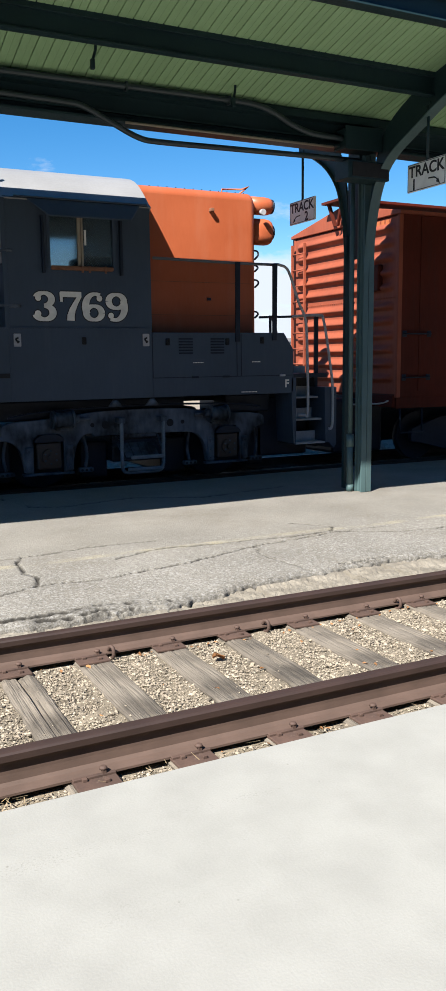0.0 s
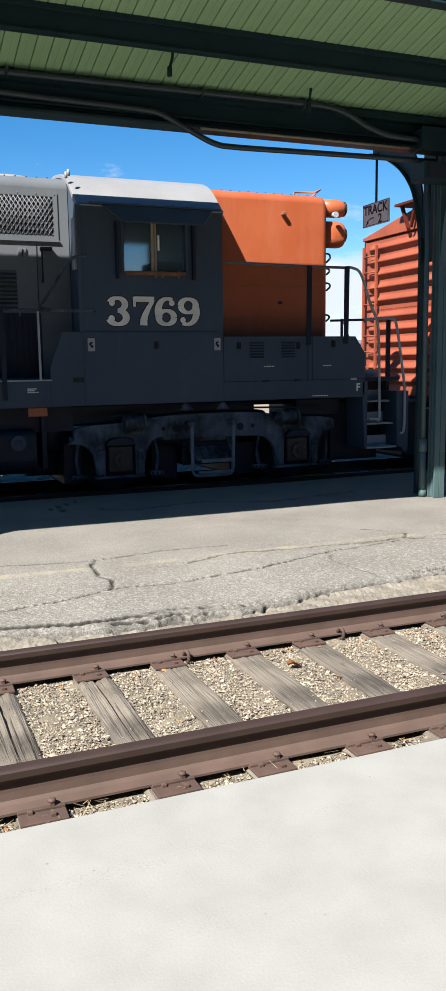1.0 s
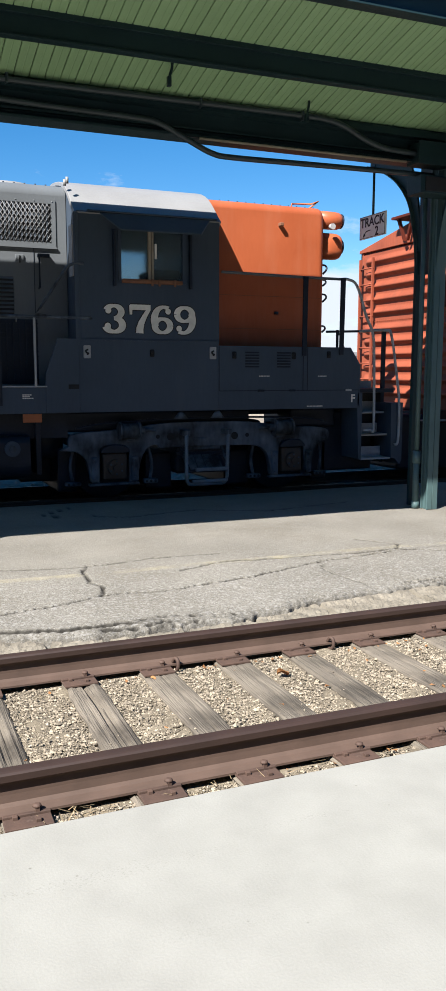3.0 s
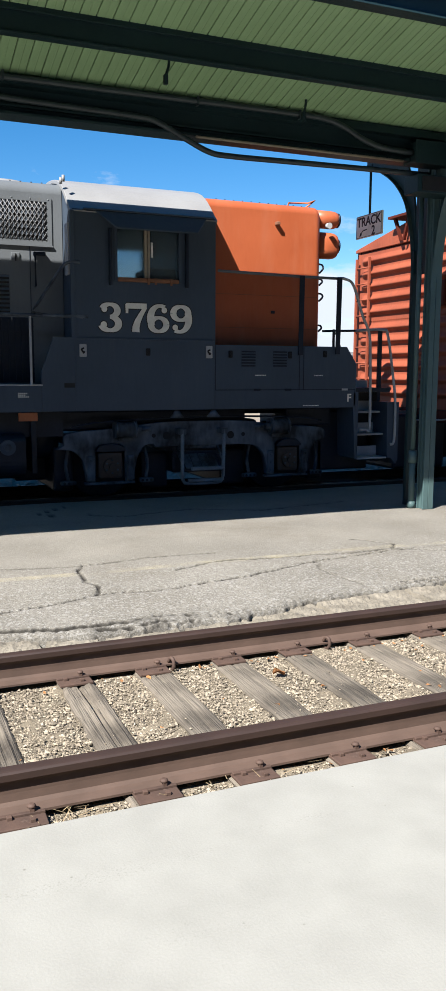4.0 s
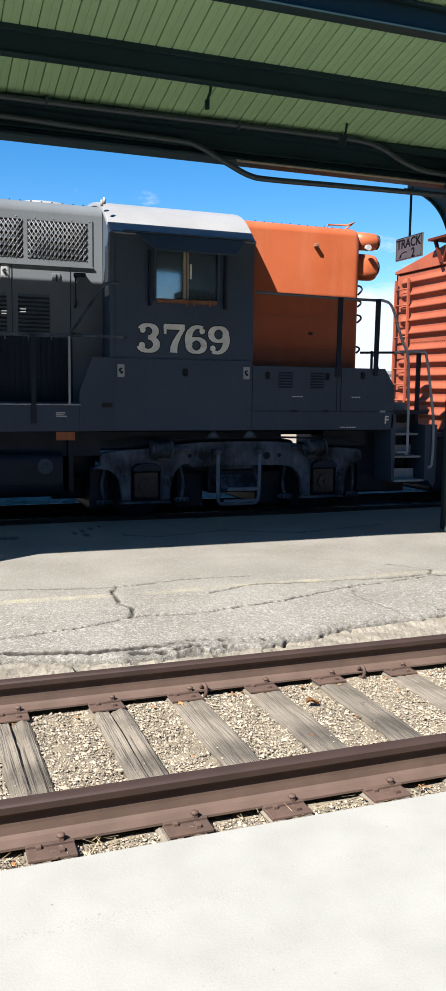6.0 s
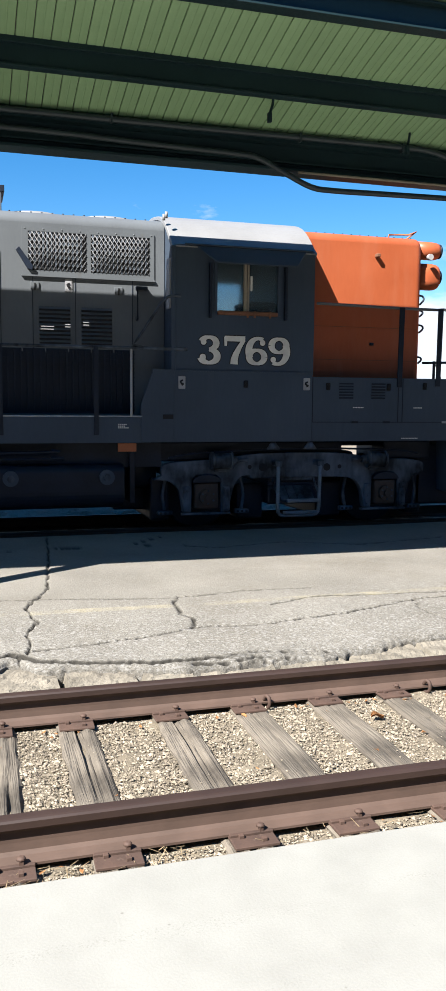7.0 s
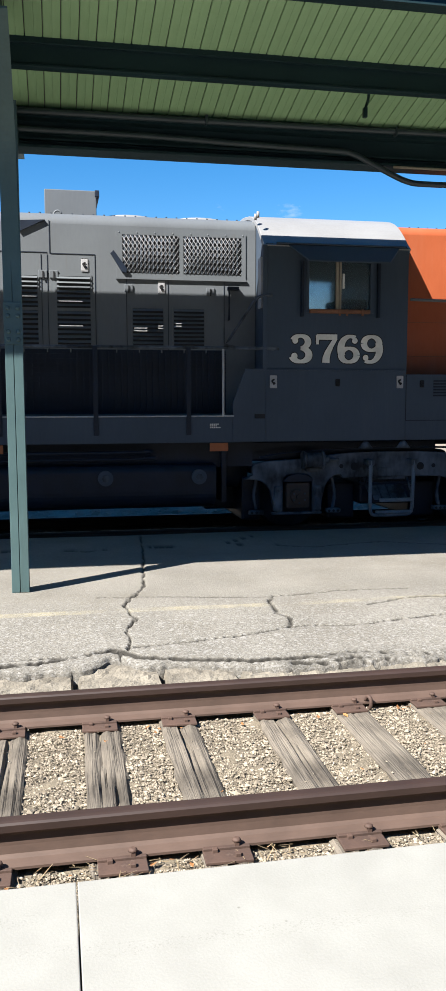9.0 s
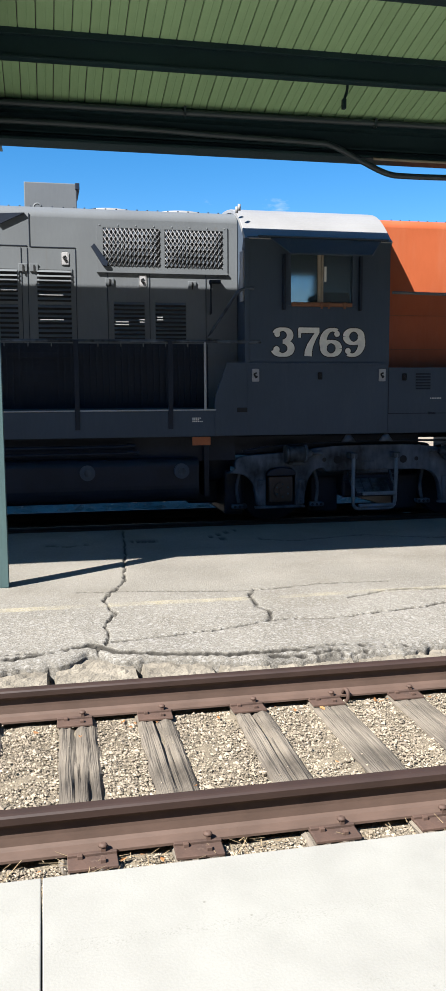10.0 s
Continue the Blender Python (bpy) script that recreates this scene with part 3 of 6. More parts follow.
def build_yard():
    tagged(part("far_track_bed", lumpy_sheet(-12, 24, 0.3, 7.76, 10.64, 0.16, -0.315, 0.02, 9), SHADEBED), "dusty grey ballast under the locomotive, coloured darker for shade", "ballast", kind="structure")
    tagged(part("yard_gravel", lumpy_sheet(-8, 18, 0.09, 10.6, 14.2, 0.09, -0.31, 0.022, 10), CINDER), "loose pale gravel shoulder beyond the train", "gravel", kind="structure")
    bm = B()
    vs = [bm.verts.new(p) for p in ((-200, 10.7, -0.335), (300, 10.7, -0.335), (300, 90, -0.335), (-200, 90, -0.335))]
    bm.faces.new(vs)
    tagged(part("yard_ground", bm, CINDER), "pale gravel ground of the rail yard beyond the train", "ground", kind="structure")


build_ground()
build_yard()
build_track_bed()


# ---- track ----
TIES = [-0.43, 0.02, 0.59, 1.08, 1.59, 2.07, 2.61, 3.13, 3.65]
TIES = [-0.43 - 0.515 * i for i in range(14, 0, -1)] + TIES + [3.65 + 0.52 * i for i in range(1, 15)]


def rail_profile(y, top, h=0.18):
    z = top - h
    body = [(-0.075, 0), (0.075, 0), (0.075, 0.011), (0.03, 0.024), (0.012, 0.036), (0.0085, 0.07), (0.0085, 0.115), (0.014, 0.131),
            (0.014, 0.14), (-0.014, 0.14), (-0.014, 0.131), (-0.0085, 0.115), (-0.0085, 0.07), (-0.012, 0.036), (-0.03, 0.024), (-0.075, 0.011)]
    head = [(-0.036, 0.139), (-0.0145, 0.133), (0.0145, 0.133), (0.036, 0.139), (0.0365, 0.168), (0.03, 0.177), (0.018, h), (-0.018, h), (-0.03, 0.177), (-0.0365, 0.168)]
    return [(y + a, z + b) for a, b in body], [(y + a, z + b) for a, b in head]


def build_rail(y, top, label):
    ob = thing("rail", (0, y, top - 0.18), label, "rail", "rails of the two tracks")
    body, head = rail_profile(y, top)
    part("web_and_foot", prism(B(), body, "x", -45, 60), RAIL, ob)
    part("head", prism(B(), head, "x", -45, 60), RAILTOP, ob, "rail head worn smoother")
    return ob


near_rail = build_rail(-0.036, 0.0, "rusty brown steel rail beside the concrete platform")
far_rail = build_rail(1.470, 0.0, "rusty brown steel rail beside the asphalt edge")
for y in (8.497, 10.003):
    build_rail(y, RAIL2, "dark steel rail under the locomotive and boxcar")


def tie_mesh(seed, rough):
    bm = B()
    w, l, h = 0.212, 2.62, 0.17
    nx, ny = 14, 70
    g = []
    for j in range(ny + 1):
        row = []
        for i in range(nx + 1):
            x, y = (i / nx - 0.5) * w, (j / ny - 0.5) * l
            z = 0.004 * rough * noise.noise((x * 60, y * 2.2, seed)) + 0.006 * rough * noise.noise((x * 25, y * 0.8, seed + 9))
            for c in range(3):
                cx = 0.07 * noise.noise((seed * 3.1, c * 5.7, y * 0.9))
                z -= 0.02 * rough * math.exp(-((x - cx) / 0.007) ** 2) * max(0, noise.noise((y * 1.3, c * 3, seed)) + 0.25)
            if i in (0, nx):
                z -= 0.012
                x += 0.008 * rough * noise.noise((y * 6, seed, i))
            row.append(bm.verts.new((x, y, z)))
        g.append(row)
    for r0, r1 in zip(g, g[1:]):
        for i in range(nx):
            bm.faces.new([r0[i], r0[i + 1], r1[i + 1], r1[i]])
    rim = [r[0] for r in g] + g[-1][1:] + [r[-1] for r in g[::-1]][1:] + g[0][::-1][1:-1]
    low = [bm.verts.new((v.co.x, v.co.y, -h)) for v in rim]
    for k in range(len(rim)):
        bm.faces.new([rim[k], low[k], low[(k + 1) % len(rim)], rim[(k + 1) % len(rim)]])
    bmesh.ops.recalc_face_normals(bm, faces=bm.faces)
    me = bpy.data.meshes.new("railway_tie")
    bm.to_mesh(me)
    bm.free()
    me.materials.append(TIE)
    return me


def plate_mesh():
    bm = B()
    box(bm, -0.1, 0.1, -0.185, 0.185, 0, 0.014, bevel=0.003)
    box(bm, -0.1, 0.1, 0.078, 0.098, 0.012, 0.026, bevel=0.003)
    box(bm, -0.1, 0.1, -0.098, -0.078, 0.012, 0.026, bevel=0.003)
    me = bpy.data.meshes.new("tie_plate")
    bm.to_mesh(me)
    bm.free()
    me.materials.append(PLATE)
    return me


def spike_mesh(kind):
    bm = B()
    if kind:                            # square hole left empty, with a sunk stub
        box(bm, -0.011, 0.011, -0.011, 0.011, 0.0, 0.016, bevel=0.002)
    else:                               # driven spike whose head laps the rail foot
        box(bm, -0.009, 0.009, -0.009, 0.009, 0, 0.035)
        dome(bm, (0, 0.008, 0.03), 0.02, 0.016, seg=10, rings=3)
    me = bpy.data.meshes.new("spike")
    bm.to_mesh(me)
    bm.free()
    me.materials.append(PLATE)
    return me


def build_ties():
    meshes = [tie_mesh(3.3 * k, r) for k, r in enumerate((1.9, 1.4, 0.8, 2.6))]
    plate, spikes = plate_mesh(), (spike_mesh(0), spike_mesh(1))
    rng = random.Random(5)
    order = {-0.43: 3, 0.02: 0, 0.59: 0, 1.08: 2, 1.59: 2, 2.07: 1, 2.61: 2, 3.13: 2, 3.65: 1}
    for x in TIES:
        k = order.get(x, rng.randrange(4))
        rough = k in (0, 3)
        ob = tagged(new("railway_tie", meshes[k]), "deeply split weathered grey-brown wooden railway tie" if rough else "weathered grey wooden railway tie", "railway tie", "ties of the near track")
        ob.location = (x, 0.717 + rng.uniform(-0.03, 0.03), TIE_TOP)
        ob.rotation_euler.z = rng.uniform(-0.02, 0.02)
        for y in (-0.036, 1.470):
            p = tagged(new("tie_plate", plate), "rusty iron tie plate under a rail", "tie plate", "tie plates")
            p.location = (x + rng.uniform(-0.012, 0.012), y, TIE_TOP + 0.001)
            p.rotation_euler.z = rng.uniform(-0.03, 0.03)
            for sx, sy, kind in ((0.045, -0.088, 0), (-0.045, 0.088, 0), (-0.05, -0.105, 1), (0.04, -0.15, 1), (0.05, 0.105, 1), (-0.04, 0.15, 1)):
                s = new("spike", spikes[kind])
                s.parent = p
                s.location = (sx, sy, 0.013)
                s.rotation_euler.z = 0 if sy < 0 else math.pi


def build_far_ties():
    mesh = tie_mesh(20.0, 1.0)
    for i in range(30):
        ob = tagged(new("railway_tie", mesh), "dark oily wooden tie under the locomotive track", "railway tie", "ties of the far track")
        ob.location = (-5 + 0.53 * i, CL_FAR, RAIL2 - 0.182)


CL_FAR = 9.25
build_far_ties()


def build_anchor(x, y):
    ob = thing("rail_anchor", (x, y, -0.2), "bent rusty rail anchor clipped under the rail foot", "rail anchor", "rail anchors")
    pts = smooth_path([(x - 0.008, y - 0.058, -0.158), (x - 0.003, y - 0.085, -0.128), (x + 0.006, y - 0.108, -0.138), (x + 0.008, y - 0.112, -0.175), (x + 0.002, y - 0.085, -0.206), (x, y + 0.02, -0.212), (x, y + 0.09, -0.19)], 5)
    part("clip", tube(B(), pts, 0.012), PLATE, ob)


build_ties()
for ax in (1.21, 2.33, 3.46):
    build_anchor(ax, 1.470)
build_anchor(-1.55, -0.036)


def build_ballast():
    """Loose stones between the ties, as one heap of small uneven lumps."""
    rng = np.random.default_rng(11)
    n = 185000
    x, y = rng.uniform(-2.2, 5.8, n), rng.uniform(-0.62, 1.70, n)
    dense = rng.random(n) < np.clip(1.3 - (x - 1.5) / 9, 0.8, 1)
    tie = np.min(np.abs(x[:, None] - np.array(TIES)[None, :]), 1) < 0.108
    rail = (np.abs(y + 0.036) < 0.08) | (np.abs(y - 1.47) < 0.08)
    keep = dense & ~(tie & (rng.random(n) < 0.994)) & ~rail
    x, y, tie = x[keep], y[keep], tie[keep]
    n = len(x)
    r = rng.gamma(3.0, 0.00165, n).clip(0.0028, 0.022)
    r[tie] *= 0.6
    z = np.where(tie, TIE_TOP + 0.004, -0.211) + 0.2 * r + rng.uniform(-0.004, 0.004, n)
    octa = np.array([(1, 0, 0), (-1, 0, 0), (0, 1, 0), (0, -1, 0), (0, 0, 1), (0, 0, -1)], float)
    tri = np.array([(0, 2, 4), (2, 1, 4), (1, 3, 4), (3, 0, 4), (2, 0, 5), (1, 2, 5), (3, 1, 5), (0, 3, 5)])
    a = rng.uniform(0, 2 * np.pi, n)
    v = octa[None] * rng.uniform(0.6, 1.25, (n, 6, 1)) * (r[:, None] * rng.uniform(0.7, 1.2, (n, 3)))[:, None, :] * np.array([1.15, 1, 0.72])
    v += rng.uniform(-0.25, 0.25, (n, 6, 3)) * r[:, None, None]
    c, s = np.cos(a)[:, None], np.sin(a)[:, None]
    v = np.stack([v[..., 0] * c - v[..., 1] * s + x[:, None], v[..., 0] * s + v[..., 1] * c + y[:, None], v[..., 2] + z[:, None]], -1)
    f = tri[None] + 6 * np.arange(n)[:, None, None]
    me = bpy.data.meshes.new("ballast")
    me.from_pydata(v.reshape(-1, 3).tolist(), [], f.reshape(-1, 3).tolist())
    me.materials.append(STONE)
    tagged(new("ballast", me), "loose tan and grey ballast stones lying between the ties", "gravel", kind="stuff")


def build_litter():
    rng = random.Random(21)
    bm, gm = B(), B()
    for _ in range(190):
        x = rng.uniform(-2.2, 4.2)
        y = rng.choice([rng.uniform(-0.62, -0.13), rng.uniform(-0.62, -0.13), rng.uniform(1.25, 1.36), rng.uniform(0.1, 1.3)])
        z, r, a = -0.195, rng.uniform(0.008, 0.024), rng.uniform(0, 6.3)
        pts = [(1, 0), (0.4, 0.45), (-0.6, 0.35), (-1, 0), (-0.5, -0.4), (0.5, -0.35)]
        vs = [bm.verts.new((x + r * (p * math.cos(a) - q * math.sin(a)), y + r * (p * math.sin(a) + q * math.cos(a)), z + r * rng.uniform(0, 0.7))) for p, q in pts]
        bm.faces.new(vs)
    for _ in range(420):
        x = rng.choice([rng.uniform(-1.9, 0.4), rng.uniform(-1.9, 3.2)])
        y, z, a, l = rng.uniform(-0.62, -0.1), -0.195, rng.uniform(0, 6.3), rng.uniform(0.03, 0.1)
        d = Vector((math.cos(a), math.sin(a), rng.uniform(-0.1, 0.35))) * l
        w = Vector((-math.sin(a), math.cos(a), 0)) * 0.0022
        p = Vector((x, y, z + rng.uniform(0, 0.02)))
        vs = [gm.verts.new(q) for q in (p - w, p + w, p + d + w * 0.4, p + d - w * 0.4)]
        gm.faces.new(vs)
    tagged(part("dry_leaves", bm, LEAF), "curled brown dry leaves lying on the ballast", "leaves", kind="stuff")
    tagged(part("dry_grass", gm, STRAW), "strawy dry grass beside the rail", "grass", kind="stuff")
    ob = thing("fallen_leaf", (1.78, 1.01, -0.2), "single orange dry leaf on the ballast", "leaf")
    lm = B()
    rows = []
    for j in range(7):
        t = j / 6
        wd = 0.03 * math.sin(math.pi * min(1, t * 0.94 + 0.06)) ** 0.7
        rows.append([lm.verts.new((1.74 + 0.085 * t, 1.01 + s * wd, -0.185 + 0.02 * abs(s) + 0.012 * math.sin(t * 5))) for s in (-1, -0.5, 0, 0.5, 1)])
    for a, b in zip(rows, rows[1:]):
        for i in range(4):
            lm.faces.new([a[i], a[i + 1], b[i + 1], b[i]])
    bmesh.ops.solidify(lm, geom=lm.faces[:], thickness=0.002)
    part("blade", lm, LEAF, ob)


# ---- platform canopy ----
RIDGE_Y, VALLEY, SLOPE = 5.5, 4.48, 0.226
EAVE_N, EAVE_F = 3.10, 7.27


def roof_z(y):
    return VALLEY + SLOPE * abs(RIDGE_Y - y)


def build_canopy():
    ob = thing("platform_canopy", (2.5, 5.5, ASPH), "green timber-boarded station platform canopy on riveted steel columns", "canopy", kind="structure")
    t = 0.16
    sheet = [(EAVE_N - 0.02, roof_z(EAVE_N) + 0.03), (RIDGE_Y, VALLEY + 0.03), (EAVE_F, roof_z(EAVE_F) + 0.03),
             (EAVE_F, roof_z(EAVE_F) + 0.03 + t * 0.6), (RIDGE_Y, VALLEY + 0.03 + t), (EAVE_N - 0.02, roof_z(EAVE_N) + 0.03 + t * 0.6)]
    part("roof_deck", prism(B(), sheet, "x", -30, 45), ROOFTAR, ob, "dark felted roof deck")
    far = [(RIDGE_Y, VALLEY), (EAVE_F, roof_z(EAVE_F)), (EAVE_F, roof_z(EAVE_F) + 0.026), (RIDGE_Y, VALLEY + 0.026)]
    part("far_soffit", prism(B(), far, "x", -30, 45), GREENBOARD, ob, "green boarded soffit")

    def beam(name, y, top, bottom, w=0.14, mat=SHADESTEEL):
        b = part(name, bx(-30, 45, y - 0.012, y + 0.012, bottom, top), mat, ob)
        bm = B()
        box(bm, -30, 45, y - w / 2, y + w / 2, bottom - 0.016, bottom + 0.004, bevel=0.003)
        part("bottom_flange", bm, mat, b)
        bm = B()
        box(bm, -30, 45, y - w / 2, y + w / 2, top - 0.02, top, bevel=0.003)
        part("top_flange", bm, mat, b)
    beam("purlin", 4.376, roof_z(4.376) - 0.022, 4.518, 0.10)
    part("purlin_packing", bx(-30, 45, 4.33, 4.42, roof_z(4.376) - 0.022, roof_z(4.376) + 0.03), SHADESTEEL, ob)
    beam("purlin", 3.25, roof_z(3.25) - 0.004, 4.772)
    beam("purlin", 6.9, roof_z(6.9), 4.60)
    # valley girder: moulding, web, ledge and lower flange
    g = part("valley_girder", bx(-30, 45, 5.46, 5.50, 4.16, VALLEY), SHADESTEEL, ob, "deep green valley girder, coloured near black for shade")
    part("moulding", prism(B(), [(5.33, 4.40), (5.46, 4.40), (5.46, 4.50), (5.36, 4.50), (5.34, 4.47)], "x", -30, 45), SHADESTEEL, g)
    part("ledge", bx(-30, 45, 5.40, 5.46, 4.215, 4.235), SHADESTEEL, g)
    part("lower_flange", bx(-30, 45, 5.36, 5.62, 4.128, 4.158, bevel=0.004), SHADESTEEL, g)
    part("gutter_lip", prism(B(), [(EAVE_N - 0.06, roof_z(EAVE_N) + 0.02), (EAVE_N, roof_z(EAVE_N) - 0.015), (EAVE_N + 0.012, roof_z(EAVE_N) - 0.01), (EAVE_N - 0.02, roof_z(EAVE_N) + 0.16), (EAVE_N - 0.06, roof_z(EAVE_N) + 0.16)], "x", -30, 45), STEEL, ob)
    # soffit boards with a bead down the middle
    w, y0, y1 = 0.15, EAVE_N, 5.47
    bm = B()
    prof = [(-0.071, 0.024), (-0.071, 0.004), (-0.066, 0), (-0.006, 0), (-0.003, 0.003), (0.003, 0.003), (0.006, 0), (0.066, 0), (0.071, 0.004), (0.071, 0.024)]
    lo = [bm.verts.new((px, y0 - y1, SLOPE * (y1 - y0) + pz)) for px, pz in prof]
    hi = [bm.verts.new((px, 0, pz)) for px, pz in prof]
    for i in range(len(prof)):
        k = (i + 1) % len(prof)
        bm.faces.new([lo[i], hi[i], hi[k], lo[k]])
    bm.faces.new(lo)
    bm.faces.new(hi[::-1])
    bmesh.ops.recalc_face_normals(bm, faces=bm.faces)
    me = bpy.data.meshes.new("soffit_board")
    bm.to_mesh(me)
    bm.free()
    me.materials.append(GREENBOARD)
    for i in range(-70, 130):
        piece("soffit_board", me, ob, (i * w, y1, roof_z(y1)))
    return ob


def build_column(x0, yf, plate, canopy):
    """A riveted column, narrow along the track, with curved brackets to both wings."""
    w, d = 0.158, 0.15
    x1, yb = x0 + w, yf + d
    ob = thing("canopy_column", (x0 + w / 2, yf + d / 2, ASPH), "green riveted steel canopy column with curved brackets", "column", "canopy columns")
    top = 4.3
    web = part("web", bx(x0 + 0.05, x0 + 0.108, yf + 0.02, yb - 0.02, ASPH, top), STEEL, ob)
    for nm, y in (("front_flange", yf), ("back_flange", yb - 0.022)):
        bm = B()
        box(bm, x0, x0 + 0.074, y, y + 0.022, ASPH, top, bevel=0.003)
        box(bm, x0 + 0.080, x1, y, y + 0.022, ASPH, top, bevel=0.003)
        part(nm, bm, STEEL, ob)
    bm = B()
    for xx in (x0 + 0.036, x0 + 0.12):
        for y in (yf + 0.022, yb - 0.07):
            box(bm, xx - 0.006, xx + 0.006, y, y + 0.048, ASPH, top)
    part("angle_legs", bm, STEEL, ob)
    xa, xb = x0 + w / 2 - 0.07, x0 + w / 2 + 0.07
    k = (yf - 3.5) / 2.01
    near = smooth_path([(0, yf + 0.01, 2.75), (0, yf - 0.03 * k, 3.2), (0, yf - 0.12 * k, 3.58), (0, yf - 0.27 * k, 3.87), (0, yf - 0.50 * k, 4.06), (0, yf - 0.9 * k, 4.24), (0, yf - 1.38 * k, 4.44), (0, 3.5, 4.62)], 5)
    o = 0.0 if plate else 0.30
    far = smooth_path([(0, yb + o - 0.01, 2.85), (0, yb + o + 0.04, 3.3), (0, yb + o + 0.10, 3.55), (0, yb + o + 0.22, 3.86), (0, yb + o + 0.48, 4.14), (0, yb + o + 0.85, 4.36), (0, EAVE_F - 0.1, 4.50)], 5)
    if o:
        part("back_leg", bx(x0 + 0.02, x1 - 0.02, yb + o - 0.03, yb + o + 0.03, ASPH, 3.2, bevel=0.004), SHADESTEEL, ob, "dark steel back leg")
        part("head_plate", bx(x0 + 0.06, x1 - 0.06, yb, yb + o, 2.9, 4.3), SHADESTEEL, ob)
    for nm, curve, sgn in (("near_bracket", near, -1), ("far_bracket", far, 1)):
        bm = B()
        ys = [p.y for p in curve]
        upper = [(p.y, max(p.z + 0.09, min(roof_z(p.y) - 0.005, p.z + 0.42))) for p in curve]
        inner = [(p.y, p.z) for p in curve]
        lo_ = [bm.verts.new((xa + 0.055, *q)) for q in inner] , [bm.verts.new((xa + 0.055, *q)) for q in upper]
        hi_ = [bm.verts.new((xb - 0.055, *q)) for q in inner] , [bm.verts.new((xb - 0.055, *q)) for q in upper]
        for i in range(len(curve) - 1):
            for quad in ((lo_[0][i], lo_[0][i + 1], lo_[1][i + 1], lo_[1][i]), (hi_[0][i], hi_[1][i], hi_[1][i + 1], hi_[0][i + 1]),
                         (lo_[1][i], lo_[1][i + 1], hi_[1][i + 1], hi_[1][i]), (lo_[0][i], hi_[0][i], hi_[0][i + 1], lo_[0][i + 1])):
                bm.faces.new(quad)
        for i in (0, -1):
            bm.faces.new([lo_[0][i], lo_[1][i], hi_[1][i], hi_[0][i]])
        bmesh.ops.recalc_face_normals(bm, faces=bm.faces)
        arm = part(nm, bm, SHADESTEEL, ob)
        fl = B()
        a = [fl.verts.new((xa, p.y, p.z)) for p in curve], [fl.verts.new((xb, p.y, p.z)) for p in curve]
        b = [fl.verts.new((xa, p.y, p.z - 0.016)) for p in curve], [fl.verts.new((xb, p.y, p.z - 0.016)) for p in curve]
        for i in range(len(curve) - 1):
            fl.faces.new([a[0][i], a[0][i + 1], a[1][i + 1], a[1][i]])
            fl.faces.new([b[0][i], b[1][i], b[1][i + 1], b[0][i + 1]])
            fl.faces.new([a[0][i], b[0][i], b[0][i + 1], a[0][i + 1]])
            fl.faces.new([a[1][i], a[1][i + 1], b[1][i + 1], b[1][i]])
        for i in (0, -1):
            fl.faces.new([a[0][i], a[1][i], b[1][i], b[0][i]])
        bmesh.ops.recalc_face_normals(fl, faces=fl.faces)
        part("bracket_flange", fl, STEEL, arm)
    if plate:
        p = part("splice_plate", bx(x0 - 0.004, x1 + 0.004, yf - 0.012, yf, 2.19, 2.56, bevel=0.003), STEEL, ob)
        for zz in (2.23, 2.30, 2.44, 2.51):
            for xx in (x0 + 0.035, x0 + 0.122):
                part("rivet", dome_y(xx, yf - 0.012, zz, 0.021), STEEL, p)
    return ob


def dome_y(x, y, z, r):
    bm = dome(B(), (0, 0, 0), r, r * 0.75, seg=10, rings=3)
    bm.transform(Matrix.Translation((x, y, z)) @ Matrix.Rotation(math.pi / 2, 4, "X"))
    return bm


def build_sign(number, yc, zc, x, rod_top, arrow):
    ob = thing("track_sign", (x, yc, zc), "small white enamel sign lettered TRACK " + number + " hanging from the canopy", "sign", "track signs")
    board = part("board", bx(x - 0.012, x + 0.012, yc - 0.33, yc + 0.33, zc - 0.155, zc + 0.155, bevel=0.004), SIGNWHITE, ob)
    part("border", frame_x(x - 0.0145, yc, zc, 0.32, 0.147, 0.006), INK, board, "thin black border")
    part("word", facing_x(text_bm("TRACK", 0.19, 0.003, 0.004), x - 0.0145, yc, zc + 0.058, 0.98, 0.92), INK, board, "black lettering TRACK")
    part("numeral", facing_x(text_bm(number, 0.19, 0.003, 0.004), x - 0.0145, yc + (-0.12 if arrow > 0 else 0.21), zc - 0.085, 0.95, 0.9), INK, board, "black numeral " + number)
    bm = B()
    a = smooth_path([(x - 0.0145, yc + arrow * 0.20, zc - 0.10), (x - 0.0145, yc + arrow * 0.15, zc - 0.06), (x - 0.0145, yc + arrow * 0.04, zc - 0.05)], 5)
    tube(bm, a, 0.008, 6)
    cyl(bm, a[0] + Vector((0, -arrow * 0.01, 0.01)), a[0] + Vector((0, arrow * 0.035, -0.035)), 0.026, 0.002, 8)
    for v in bm.verts:
        v.co.x = x - 0.0145 + (v.co.x - x + 0.0145) * 0.12
    part("arrow", bm, INK, board, "curved black arrow")
    bm = B()
    cyl(bm, (x, yc, zc + 0.15), (x, yc, rod_top), 0.017, seg=10)
    part("hanger_rod", bm, SHADESTEEL, ob, "dark hanger rod")
    part("bracket", bx(x - 0.02, x + 0.02, yc - 0.05, yc + 0.05, rod_top - 0.03, rod_top), SHADESTEEL, ob)


